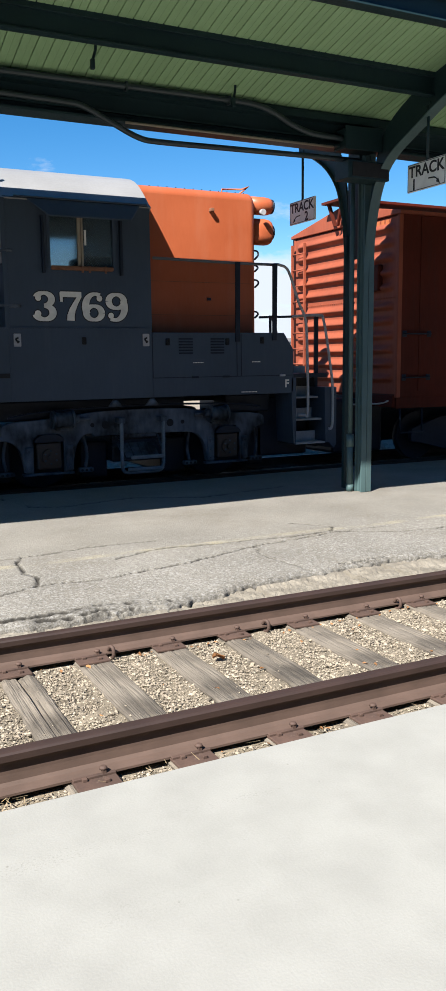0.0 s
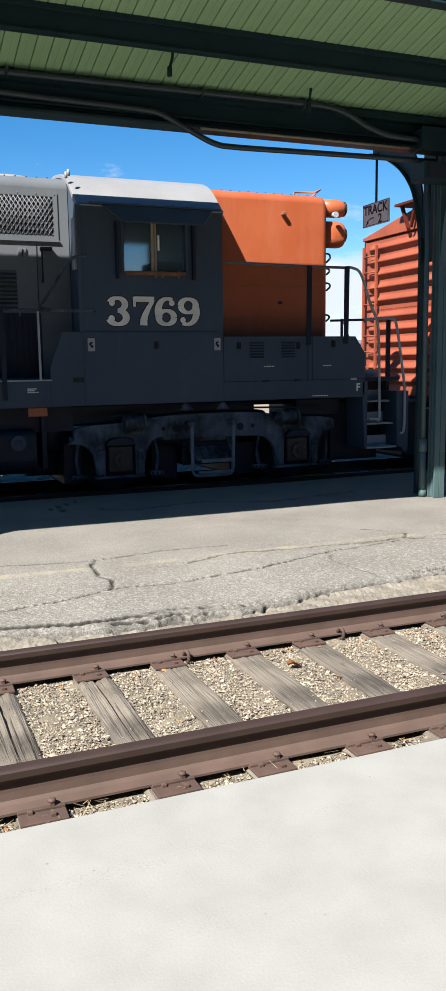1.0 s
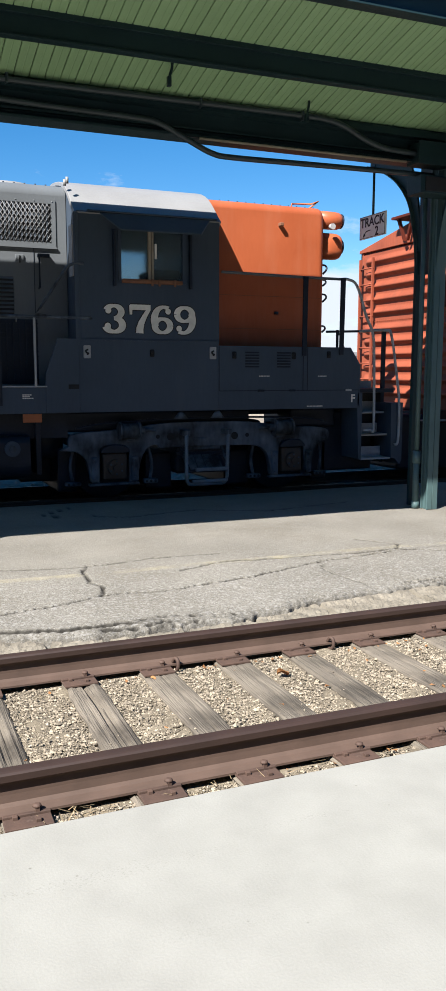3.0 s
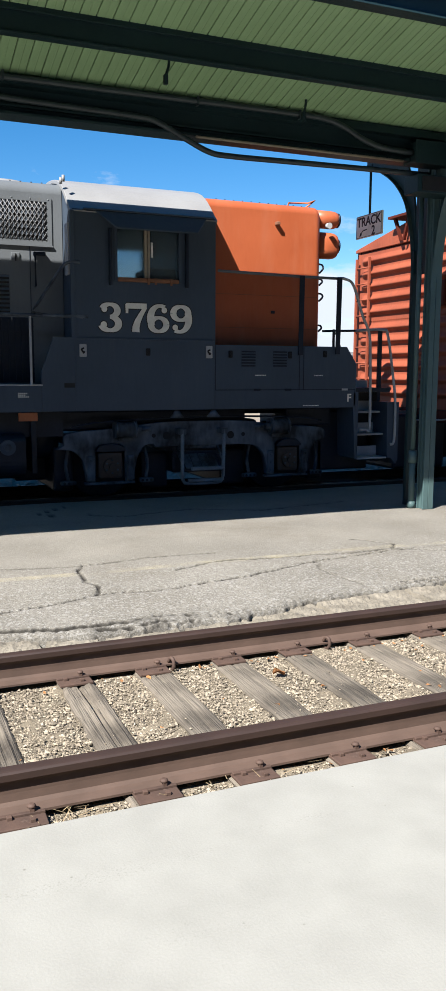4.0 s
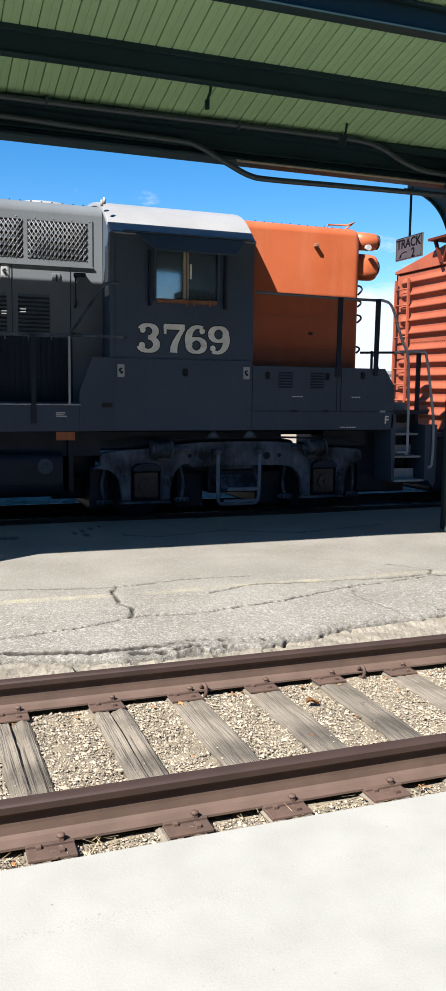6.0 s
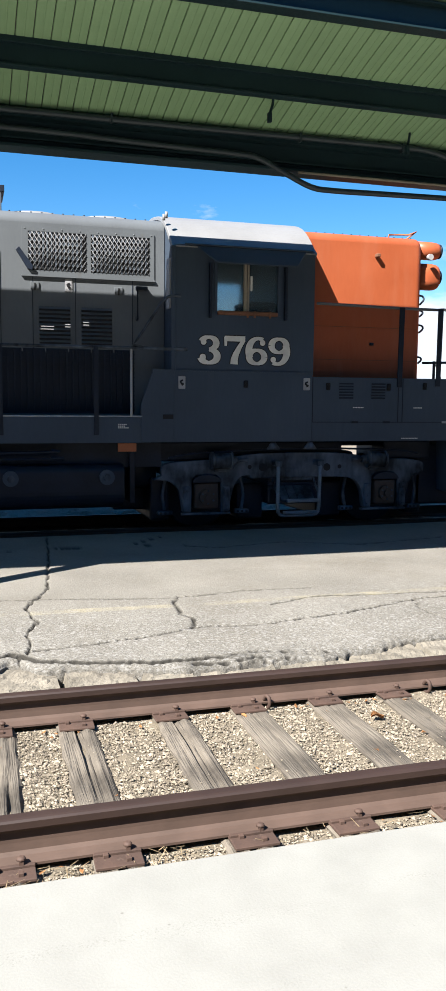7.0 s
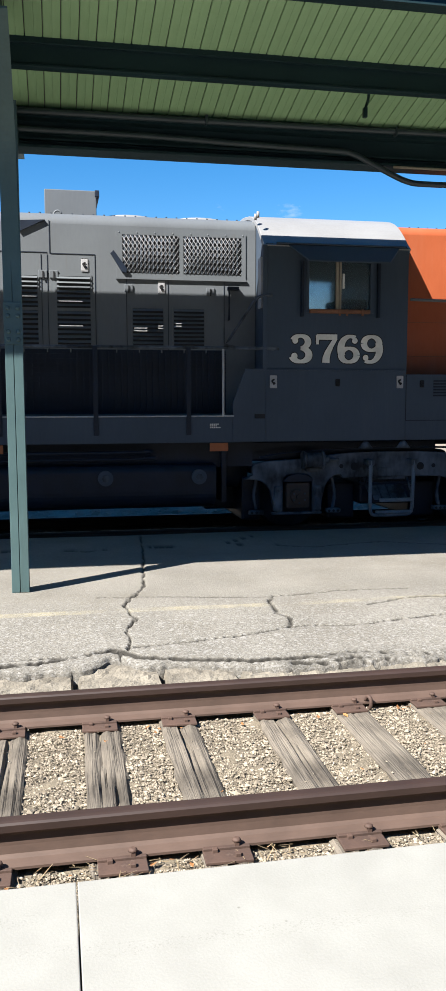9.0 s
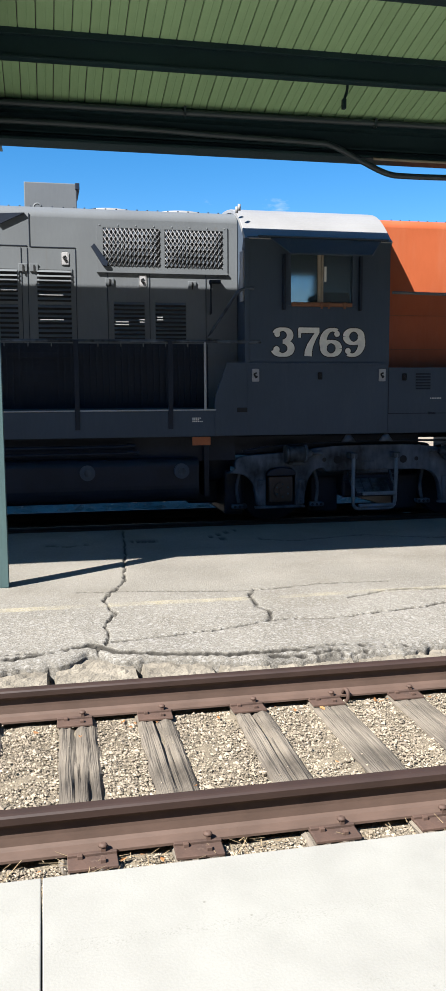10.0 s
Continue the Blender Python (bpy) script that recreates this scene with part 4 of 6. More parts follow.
def frame_x(x, yc, zc, hy, hz, w):
    bm = B()
    for a in ((yc - hy, yc + hy, zc + hz - w, zc + hz), (yc - hy, yc + hy, zc - hz, zc - hz + w), (yc - hy, yc - hy + w, zc - hz + w, zc + hz - w), (yc + hy - w, yc + hy, zc - hz + w, zc + hz - w)):
        box(bm, x - 0.001, x + 0.001, *a)
    return bm


def build_conduit():
    ob = thing("electrical_conduit", (2.4, 5.3, 4.2), "dark painted electrical conduit drooping below the canopy girder", "conduit", "conduits")
    part("pipe", tube(B(), smooth_path([(-9, 5.34, 4.29), (-3, 5.34, 4.29), (0.03, 5.34, 4.288), (1.25, 5.34, 4.262), (2.2, 5.34, 4.245), (2.45, 5.34, 4.22), (2.76, 5.34, 4.09), (3.05, 5.34, 3.975), (3.3, 5.34, 3.955), (4.0, 5.34, 3.965), (5.0, 5.36, 3.985), (5.9, 5.38, 4.0)], 6), 0.03, 10), CONDUIT, ob)
    ob = thing("electrical_conduit", (3, 5.3, 4.4), "grey conduit bending down from the girder to a junction box", "conduit", "conduits")
    part("pipe", tube(B(), smooth_path([(-9, 5.30, 4.445), (0, 5.30, 4.445), (3.2, 5.30, 4.462), (4.1, 5.30, 4.465), (4.42, 5.30, 4.455), (4.66, 5.30, 4.40), (4.92, 5.30, 4.29), (5.2, 5.30, 4.222), (5.62, 5.32, 4.215)], 6), 0.032, 10), CONDUIT, ob)
    for x in (0.9, 2.9, 4.1):
        part("strap", bx(x - 0.012, x + 0.012, 5.262, 5.345, 4.41, 4.50, bevel=0.004), CONDUIT, ob)
    box1 = thing("junction_box", (6.0, 5.4, 4.1), "dark steel junction box on the canopy column", "junction box")
    part("body", bx(5.62, 6.12, 5.24, 5.5, 4.10, 4.33, bevel=0.008), SHADESTEEL, box1)
    part("lid", bx(5.605, 6.135, 5.225, 5.24, 4.085, 4.345, bevel=0.004), SHADESTEEL, box1)
    box2 = thing("speaker_box", (5.95, 5.3, 3.86), "dark box with scratched cover under the junction box", "box")
    part("body", bx(5.64, 6.24, 5.22, 5.50, 3.76, 3.965, bevel=0.006), SHADESTEEL, box2)
    part("cover", bx(5.70, 6.22, 5.208, 5.222, 3.785, 3.945, bevel=0.003), DARK, box2, "black cover")
    for x, y, z, tilt in ((2.38, 4.80, 4.60, 0.035), (4.06, 5.12, 4.50, 0.03)):
        hk = thing("soffit_hook", (x, y, z), "small dark iron hook under the soffit", "hook", "soffit hooks")
        zt = roof_z(y) + 0.002
        part("shank", tube(B(), smooth_path([(x + tilt, y, zt), (x + tilt * 0.8, y, zt - 0.06), (x, y - 0.02, zt - 0.13), (x - 0.01, y - 0.02, zt - 0.2)], 5), 0.014, 8), SHADESTEEL, hk)
        part("tip", bx(x - 0.028, x + 0.012, y - 0.045, y + 0.005, zt - 0.235, zt - 0.14, bevel=0.008), SHADESTEEL, hk)
    pale = thing("conduit_strip", (4.4, 5.33, 4.15), "slim tan conduit strip under the girder", "conduit strip")
    part("tube", tube(B(), [(2.9, 5.335, 4.112), (5.5, 5.335, 4.112)], 0.014, 8), BRASS, pale)


canopy = build_canopy()
for xc, yf, sp in ((6.095, 5.51, False), (-1.075, 4.57, True)):
    build_column(xc, yf, sp, canopy)
build_sign("2", 7.085, 3.69, 6.17, 4.50, 1)
build_sign("1", 4.437, 3.69, 6.17, 4.46, -1)
build_conduit()
dp = thing("downpipe", (6.04, 5.69, ASPH), "green painted downpipe strapped to a canopy column", "pipe")
part("pipe", cyl(B(), (6.04, 5.69, ASPH), (6.04, 5.69, 0.62), 0.042, seg=14), STEEL, dp)
part("upper_pipe", cyl(B(), (6.04, 5.69, 0.6), (6.04, 5.69, 4.1), 0.03, seg=12), STEEL, dp)
part("collar", cyl(B(), (6.04, 5.69, 0.50), (6.04, 5.69, 0.66), 0.052, seg=14), STEEL, dp)
part("foot_collar", cyl(B(), (6.04, 5.69, ASPH), (6.04, 5.69, 0.0), 0.052, seg=14), STEEL, dp)


# Unseen wall, added behind the platform to hold back light from the sky.
def build_sky_block_wall():
    ob = thing("sky_block_wall", (0, -10, -0.34), "plain tan wall added unseen behind the platform to cut sky light", "building", kind="structure")
    part("wall", bx(-45, 60, -10.6, -10.0, -0.34, 8.0), BRICKWALL, ob)
    part("cornice", bx(-45, 60, -10.7, -9.8, 8.0, 8.3, bevel=0.03), BRICKWALL, ob)


build_sky_block_wall()


# ---- locomotive ----
CL, CAB, HOOD = 9.25, 7.70, 8.255        # track centre, cab side and hood side


def tank_profile():
    """Cross-section of the fuel tank: flat top and sides, well rounded lower corners."""
    y0, y1, z0, z1, r = CAB + 0.05, 2 * CL - CAB - 0.05, 0.24, 0.83, 0.24
    pts = []
    for cy, cz, rad, start in ((y1 - r, z0 + r, r, -90), (y1 - 0.1, z1 - 0.1, 0.1, 0), (y0 + 0.1, z1 - 0.1, 0.1, 90), (y0 + r, z0 + r, r, 180)):
        for k in range(9):
            a = math.radians(start + k * 11.25)
            q = (cy + rad * math.cos(a), cz + rad * math.sin(a))
            pts.append(q)
    return pts


def hood_outline(half, top, bottom, r=0.26):
    pts = [(CL - half, bottom)]
    pts += [(CL - half + r - r * math.cos(a), top - r * 0.8 + r * 0.8 * math.sin(a)) for a in (0, 0.3, 0.6, 0.9, 1.2, 1.57)]
    pts += [(2 * CL - y, z) for y, z in pts[::-1]]
    return pts


def shell(bm, outline, x0, x1, end_r=0.0):
    """A hood: an outline along x, its +x end drawn in round."""
    steps = [(x0, 0.0)]
    if end_r:
        steps += [(x1 - end_r + end_r * math.sin(a), end_r * (1 - math.cos(a))) for a in (0, 0.3, 0.6, 0.9, 1.2, 1.5)]
    else:
        steps += [(x1, 0.0)]
    rows = []
    for x, s in steps:
        rows.append([bm.verts.new((x, CL + (y - CL) * (1 - s / 1.0), z - (s if z > 3 else 0))) for y, z in outline])
    for a, b in zip(rows, rows[1:]):
        for i in range(len(outline) - 1):
            f = bm.faces.new([a[i], a[i + 1], b[i + 1], b[i]])
            f.smooth = a is not rows[0] or not (i in (0, len(outline) - 2) or i == len(outline) // 2 - 1)
    caps = [bm.faces.new(rows[0]), bm.faces.new(rows[-1][::-1])]
    bmesh.ops.recalc_face_normals(bm, faces=bm.faces)
    bmesh.ops.split_edges(bm, edges=list({e for f in caps for e in f.edges}))
    return bm


def digit(bm, ch, ox, oz, w, h, fat, y):
    """A heavy slab-serif numeral, drawn with swelling strokes, standing in the plane y."""
    lift = [y]

    def P(p):
        return (ox + p[0] * w, y, oz + p[1] * h)

    def stroke(pts, ws):
        L, R = [], []
        lift[0] -= 0.0004
        y = lift[0]
        for i, p in enumerate(pts):
            a, b = pts[max(i - 1, 0)], pts[min(i + 1, len(pts) - 1)]
            dx, dz = (b[0] - a[0]) * w, (b[1] - a[1]) * h
            n = math.hypot(dx, dz) or 1
            nx, nz = -dz / n, dx / n
            q, k = P(p), ws[i] * h / 2 + fat
            L.append(bm.verts.new((q[0] + nx * k, y, q[2] + nz * k)))
            R.append(bm.verts.new((q[0] - nx * k, y, q[2] - nz * k)))
        for i in range(len(pts) - 1):
            bm.faces.new([L[i], L[i + 1], R[i + 1], R[i]])

    def arc(cx, cz, rx, rz, a0, a1, thick, thin, n=26):
        an = [radians(a0 + (a1 - a0) * i / n) for i in range(n + 1)]
        stroke([(cx + rx * math.cos(a), cz + rz * math.sin(a)) for a in an], [thin + (thick - thin) * abs(math.cos(a)) ** 1.3 for a in an])

    def ball(cx, cz, r):
        c = P((cx, cz))
        lift[0] -= 0.0004
        y = lift[0]
        bm.faces.new([bm.verts.new((c[0] + (r * h + fat) * math.cos(a), y, c[2] + (r * h + fat) * math.sin(a))) for a in [2 * math.pi * i / 16 for i in range(16)]])

    if ch == "3":
        arc(0.42, 0.74, 0.30, 0.21, 165, -90, 0.2, 0.07)
        arc(0.42, 0.28, 0.34, 0.23, 90, -168, 0.22, 0.08)
        ball(0.20, 0.78, 0.085)
        ball(0.17, 0.24, 0.095)
    if ch == "7":
        stroke([(0.08, 0.92), (0.92, 0.92)], [0.15, 0.15])
        stroke([(0.11, 0.98), (0.11, 0.66)], [0.08, 0.05])
        stroke([(0.86, 0.88), (0.68, 0.62), (0.54, 0.38), (0.47, 0.18), (0.46, 0.01)], [0.1, 0.13, 0.18, 0.22, 0.24])
    if ch in "69":
        f = (lambda c: c) if ch == "6" else (lambda c: 1 - c)
        s = 0 if ch == "6" else 180
        arc(f(0.5), f(0.29), 0.32, 0.24, 0 + s, 360 + s, 0.2, 0.07, 36)
        arc(f(0.56), f(0.5), 0.40, 0.45, 62 + s, 215 + s, 0.22, 0.075)
        ball(f(0.74), f(0.80), 0.085)


def louver(name, x0, x1, z0, z1, n, parent, mat=GREY):
    """A louvred panel: a black sheet painted as the shade inside, with slats that tilt down and out."""
    y = HOOD
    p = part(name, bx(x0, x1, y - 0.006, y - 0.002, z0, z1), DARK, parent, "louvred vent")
    fr = B()
    for a in ((x0 - 0.02, x1 + 0.02, z1, z1 + 0.02), (x0 - 0.02, x1 + 0.02, z0 - 0.02, z0), (x0 - 0.02, x0, z0, z1), (x1, x1 + 0.02, z0, z1)):
        box(fr, a[0], a[1], y - 0.012, y - 0.001, a[2], a[3])
    part("vent_frame", fr, mat, p)
    st = (z1 - z0) / n
    bm = prism(B(), [(y - 0.004, st * 0.98), (y - 0.034, st * 0.42), (y - 0.031, st * 0.38), (y - 0.004, st * 0.86)], "x", x0, x1)
    bmesh.ops.translate(bm, verts=bm.verts, vec=Vector((-(x0 + x1) / 2, -y, -st / 2)))
    me = bpy.data.meshes.new("slat")
    bm.to_mesh(me)
    bm.free()
    me.materials.append(mat)
    for i in range(n):
        piece("slat", me, p, ((x0 + x1) / 2, y, z0 + st * (i + 0.5)))


def latch(x, z, y, parent, plate=True):
    bm = B()
    w, h = (0.048, 0.085) if plate else (0.03, 0.05)
    p = part("latch", bx(x - w, x + w, y - 0.01, y, z - h, z + h, bevel=0.012), LIGHTSTEEL if plate else DARK, parent)
    tube(bm, smooth_path([(x + 0.012, y - 0.012, z + 0.03), (x - 0.018, y - 0.016, z + 0.015), (x - 0.01, y - 0.018, z - 0.01), (x + 0.018, y - 0.016, z - 0.02), (x - 0.005, y - 0.014, z - 0.035)], 3), 0.012, 6)
    part("catch", bm, DARK, p)


def bars(x, z, rows, y, parent, w=0.018, h=0.014):
    """Lettering too small to read: short pale bars, a row at a time."""
    bm = B()
    for j, n in enumerate(rows):
        for i in range(n):
            box(bm, x + i * w * 1.35, x + i * w * 1.35 + w, y - 0.003, y - 0.001, z - j * h * 1.6, z - j * h * 1.6 + h)
    part("stencil", bm, CREAM, parent, "small pale stencilled lettering")


def handrail(name, pts, parent, r=0.019, mat=GREY, label=""):
    return part(name, tube(B(), pts, r, 8), mat, parent, label)


def build_truck(loco, cx):
    """A two-axle truck: side frame, axle boxes, hangers, brake cylinders, wheels."""
    a0, a1, az, y = cx - 1.3715, cx + 1.3715, 0.374, 7.96

    def arc(pts):
        return [(q.x, q.z) for q in smooth_path([(u, 0, w) for u, w in pts], 4)]
    top = arc([(a0 - 0.64, 0.66), (a0 - 0.63, 0.79), (a0 - 0.45, 0.84), (a0 - 0.1, 0.86), (a0 + 0.3, 0.90), (cx - 0.6, 0.95), (cx, 0.96), (cx + 0.6, 0.95), (a1 - 0.3, 0.90), (a1 + 0.1, 0.86), (a1 + 0.45, 0.84), (a1 + 0.63, 0.79), (a1 + 0.64, 0.66)])
    low = []
    for a in (a1, a0):
        low += arc([(a + 0.62, 0.645), (a + 0.50, 0.62), (a + 0.41, 0.50), (a + 0.36, 0.32), (a + 0.335, 0.15)])
        low += [(a + 0.30, 0.13), (a + 0.215, 0.13), (a + 0.205, 0.60), (a + 0.14, 0.655), (a - 0.14, 0.655), (a - 0.205, 0.60), (a - 0.215, 0.13), (a - 0.30, 0.13)]
        low += arc([(a - 0.335, 0.15), (a - 0.36, 0.32), (a - 0.42, 0.48), (a - 0.54, 0.575), (a - 0.75, 0.60)])
        if a == a1:
            low += [(cx + 0.35, 0.605), (cx - 0.35, 0.605)]
            low += arc([(a0 + 0.75, 0.60), (a0 + 0.66, 0.595)])
    fr = top
    for sgn in (1, -1):
        yy = y if sgn == 1 else 2 * CL - y - 0.12
        fb = B()
        prism(fb, fr + low, "y", yy, yy + 0.12, bevel=0.012)
        t = part("truck_frame", fb, GEAR, loco, "cast truck side frame, dusty grey")
        if sgn == -1:
            continue
        for a in (a0, a1):
            j = part("axle_box", bx(a - 0.17, a + 0.17, y - 0.03, y + 0.2, az - 0.19, az + 0.17, bevel=0.03), RUSTBOX, t, "rusty axle box")
            bm = cyl(B(), (a, y - 0.09, az - 0.02), (a, y, az - 0.02), 0.115, seg=18)
            cyl(bm, (a, y - 0.12, az - 0.02), (a, y - 0.09, az - 0.02), 0.05, seg=8)
            part("axle_cap", bm, RUSTBOX, j)
            for k in range(6):
                q = math.pi * (k + 0.5) / 3
                part("cap_bolt", cyl(B(), (a + 0.088 * math.cos(q), y - 0.105, az - 0.02 + 0.088 * math.sin(q)), (a + 0.088 * math.cos(q), y - 0.085, az - 0.02 + 0.088 * math.sin(q)), 0.014, seg=6), GEAR, j)
            arch = [(a + 0.21 * math.cos(q), 0.56 + 0.11 * math.sin(q)) for q in [math.pi * i / 10 for i in range(11)]]
            part("spring_cap", prism(B(), arch + [(a - 0.13, 0.555), (a + 0.13, 0.555)], "y", y - 0.06, y + 0.12, bevel=0.008), BLACK, t)
            for dx in (-0.285, 0.285):
                part("pedestal_liner", bx(a + dx - 0.055, a + dx + 0.055, y - 0.035, y + 0.01, 0.15, 0.50, bevel=0.02), GEAR, t)
                for k in range(3):
                    part("bolt", cyl(B(), (a + dx, y - 0.055, 0.20 + k * 0.12), (a + dx, y - 0.03, 0.20 + k * 0.12), 0.02, seg=6), GEAR, t)
            part("pedestal_tie", bx(a - 0.36, a + 0.36, y + 0.01, y + 0.1, 0.095, 0.13, bevel=0.008), GEAR, t)
            for sd in (-1, 1):
                bx0 = a + sd * 0.56
                br = part("brake_head", bx(bx0 - 0.11, bx0 + 0.11, y + 0.10, y + 0.20, 0.09, 0.155, bevel=0.02), GEAR, t, "brake head hung beside a wheel")
                part("brake_hanger", tube(B(), smooth_path([(bx0, y + 0.16, 0.15), (bx0 + sd * 0.03, y + 0.17, 0.36), (bx0 - sd * 0.02, y + 0.18, 0.62)], 4), 0.024, 8), GEAR, br)
                # Black discs on the solid brake head stand for shaded holes.
                for dx in (-0.065, 0.0, 0.065):
                    part("pin_hole", cyl(B(), (bx0 + dx, y + 0.096, 0.122), (bx0 + dx, y + 0.11, 0.122), 0.019, seg=10), DARK, br)
        for x0, x1, end in ((a0 + 0.05, a0 + 0.33, 1), (a1 - 0.33, a1 - 0.05, -1)):
            bm = cyl(B(), (x0, y - 0.08, 0.86), (x1, y - 0.08, 0.86), 0.112, seg=20)
            cyl(bm, (x0 - 0.012, y - 0.08, 0.86), (x0 + 0.022, y - 0.08, 0.86), 0.124, seg=20)
            cyl(bm, (x1 - 0.022, y - 0.08, 0.86), (x1 + 0.012, y - 0.08, 0.86), 0.124, seg=20)
            xe = x1 if end > 0 else x0
            cyl(bm, (xe, y - 0.08, 0.86), (xe + end * 0.09, y - 0.08, 0.86), 0.07, 0.045, seg=14)
            cyl(bm, (xe + end * 0.09, y - 0.08, 0.86), (xe + end * 0.24, y - 0.08, 0.86), 0.022, seg=8)
            part("brake_cylinder", bm, GEAR, t, "dusty brake cylinder")
            part("cylinder_bracket", bx((x0 + x1) / 2 - 0.09, (x0 + x1) / 2 + 0.09, y - 0.06, y + 0.01, 0.70, 0.80, bevel=0.012), GEAR, t)
        part("brake_pipe", tube(B(), smooth_path([(a0 - 0.55, y - 0.03, 0.90), (a0 - 0.05, y - 0.04, 0.97), (cx, y - 0.04, 1.02), (a1 + 0.05, y - 0.04, 0.99), (a1 + 0.55, y - 0.03, 0.93)], 5), 0.016, 6), BLACK, t)
        bm = B()
        for k in range(4):
            z = 0.42 + 0.06 * k
            box(bm, cx - 0.42, cx + 0.42, y + 0.1, y + 0.2, z, z + 0.045, bevel=0.006)
        part("leaf_spring", bm, BLACK, t)
        # Black discs on the solid frame stand for the shade in holes.
        for x, z, r in ((cx - 0.55, 0.755, 0.055), (cx + 0.44, 0.745, 0.055), (cx + 0.64, 0.75, 0.03), (cx - 0.74, 0.76, 0.03)):
            part("frame_hole", cyl(B(), (x, y - 0.004, z), (x, y + 0.01, z), r, seg=14), DARK, t)
    part("bolster", bx(cx - 0.42, cx + 0.42, 8.1, 10.4, 0.2, 1.0, bevel=0.04), BLACK, loco)
    for s_ in (-1, 1):
        part("traction_motor", bx(cx + s_ * 1.25 - 0.5, cx + s_ * 1.25 + 0.5, 8.62, 9.88, 0.02, 0.76, bevel=0.08), BLACK, loco)
        part("brake_rigging", bx(cx + s_ * 1.98 - 0.14, cx + s_ * 1.98 + 0.14, 8.2, 10.3, 0.0, 0.62, bevel=0.04), BLACK, loco)
    # Black boxes added to close bright gaps above the truck frame.
    for x0, x1 in ((cx - 2.1, cx + 0.74), (cx + 1.42, cx + 2.2)):
        part("gap_filler", bx(x0, x1, 8.1, 8.54, 0.84, 1.12, bevel=0.03), BLACK, loco)
    for s_ in (-1, 1):
        part("spring_plank", bx(cx + s_ * 0.62 - 0.2, cx + s_ * 0.62 + 0.2, 8.3, 10.2, -0.02, 0.5, bevel=0.03), BLACK, loco)
    for a in (a0, a1):
        for yw in (8.53, 9.97):
            bm = cyl(B(), (a, yw - 0.07, az), (a, yw + 0.07, az), 0.505, seg=40)
            cyl(bm, (a, yw - 0.10, az), (a, yw - 0.07, az), 0.16, seg=20)
            cyl(bm, (a, yw + (0.05 if yw < CL else -0.08), az), (a, yw + (0.08 if yw < CL else -0.05), az), 0.53, seg=40)
            part("wheel", bm, BLACK, loco)
        part("axle", cyl(B(), (a, 8.5, az), (a, 10.0, az), 0.09, seg=14), BLACK, loco)


def build_locomotive():
    loco = thing("diesel_locomotive", (0, CL, RAIL2), "grey and orange hood-unit diesel locomotive numbered 3769 on the second track", "locomotive")
    # frame and walkway
    part("underframe", bx(-10.6, 6.45, 8.55, 9.95, 1.02, 1.44), BLACK, loco, "black underframe")
    part("belly", bx(-10.4, 2.0, 8.0, 10.5, 0.78, 1.14), BLACK, loco, "black underfloor boxes")
    part("deck", bx(-10.6, 6.38, CAB + 0.01, 2 * CL - CAB - 0.01, 1.44, 1.475), BLACK, loco, "walkway deck")
    sk = part("walkway_side", bx(-10.6, 1.80, CAB, CAB + 0.03, 1.125, 1.462, bevel=0.004), SHADEGREY, loco, "grey side sill, coloured darker for shade")
    part("walkway_edge", bx(-10.6, 1.68, CAB - 0.014, CAB + 0.12, 1.464, 1.482, bevel=0.003), LIGHTSTEEL, sk, "worn pale walkway edge")
    bars(1.36, 1.36, (5, 4, 6), CAB, sk)
    part("fuel_tag", bx(1.355, 1.60, CAB - 0.02, CAB + 0.005, 1.01, 1.12, bevel=0.004), MARKER, sk, "orange tag plate")
    part("fuel_tag", bx(-1.52, -1.30, CAB - 0.02, CAB + 0.005, 1.01, 1.12, bevel=0.004), MARKER, sk, "orange tag plate")
    # cab
    cab = part("cab", near_wall(), SHADEGREY, loco, "grey cab with rounded roof, coloured darker for shade")
    for x in (2.11, 4.05):
        part("end_wall", end_wall(x), SHADEGREY, cab)
    far = 2 * CL - CAB
    part("far_wall", bx(2.11, 4.10, far - 0.05, far, 2.05, 2.85), SHADEGREY, cab)
    part("far_header", bx(2.11, 4.10, far - 0.05, far, 3.66, 3.72), SHADEGREY, cab)
    for a, b in ((2.11, 3.1), (4.0, 4.10)):
        part("far_pillar", bx(a, b, far - 0.05, far, 2.85, 3.66), SHADEGREY, cab)
    part("far_pane", bx(3.1, 4.0, far - 0.03, far - 0.024, 2.85, 3.66), GLASS, cab, "dusty far window pane").visible_shadow = False
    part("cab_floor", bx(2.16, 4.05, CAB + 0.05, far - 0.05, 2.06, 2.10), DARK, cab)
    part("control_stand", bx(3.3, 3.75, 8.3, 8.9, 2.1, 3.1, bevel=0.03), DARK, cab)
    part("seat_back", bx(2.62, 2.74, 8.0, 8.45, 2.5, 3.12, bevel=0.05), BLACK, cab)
    half = [(CAB - 0.015, 3.70), (7.78, 3.772), (7.86, 3.845), (7.95, 3.925), (8.05, 4.005), (8.15, 4.075), (8.27, 4.14), (8.42, 4.195), (8.6, 4.24), (8.85, 4.28), (9.05, 4.30)]
    arch = half + [(2 * CL - y, z) for y, z in half[::-1]]
    under = [(CL + (y - CL) * 0.965, z - 0.05) for y, z in arch]
    rb = prism(B(), arch + under[::-1], "x", 2.085, 4.125, bevel=0.008)
    part("cab_roof", rb, SUNGREY, cab, "curved cab roof, faded grey painted paler for sunlight")
    lower = [(1.665, 1.13), (4.09, 1.13), (4.09, 2.085), (1.83, 2.085), (1.665, 1.64)]
    part("cab_skirt", prism(B(), lower, "y", CAB - 0.012, CAB + 0.03, bevel=0.004), SHADEGREY, cab)
    bm = B()
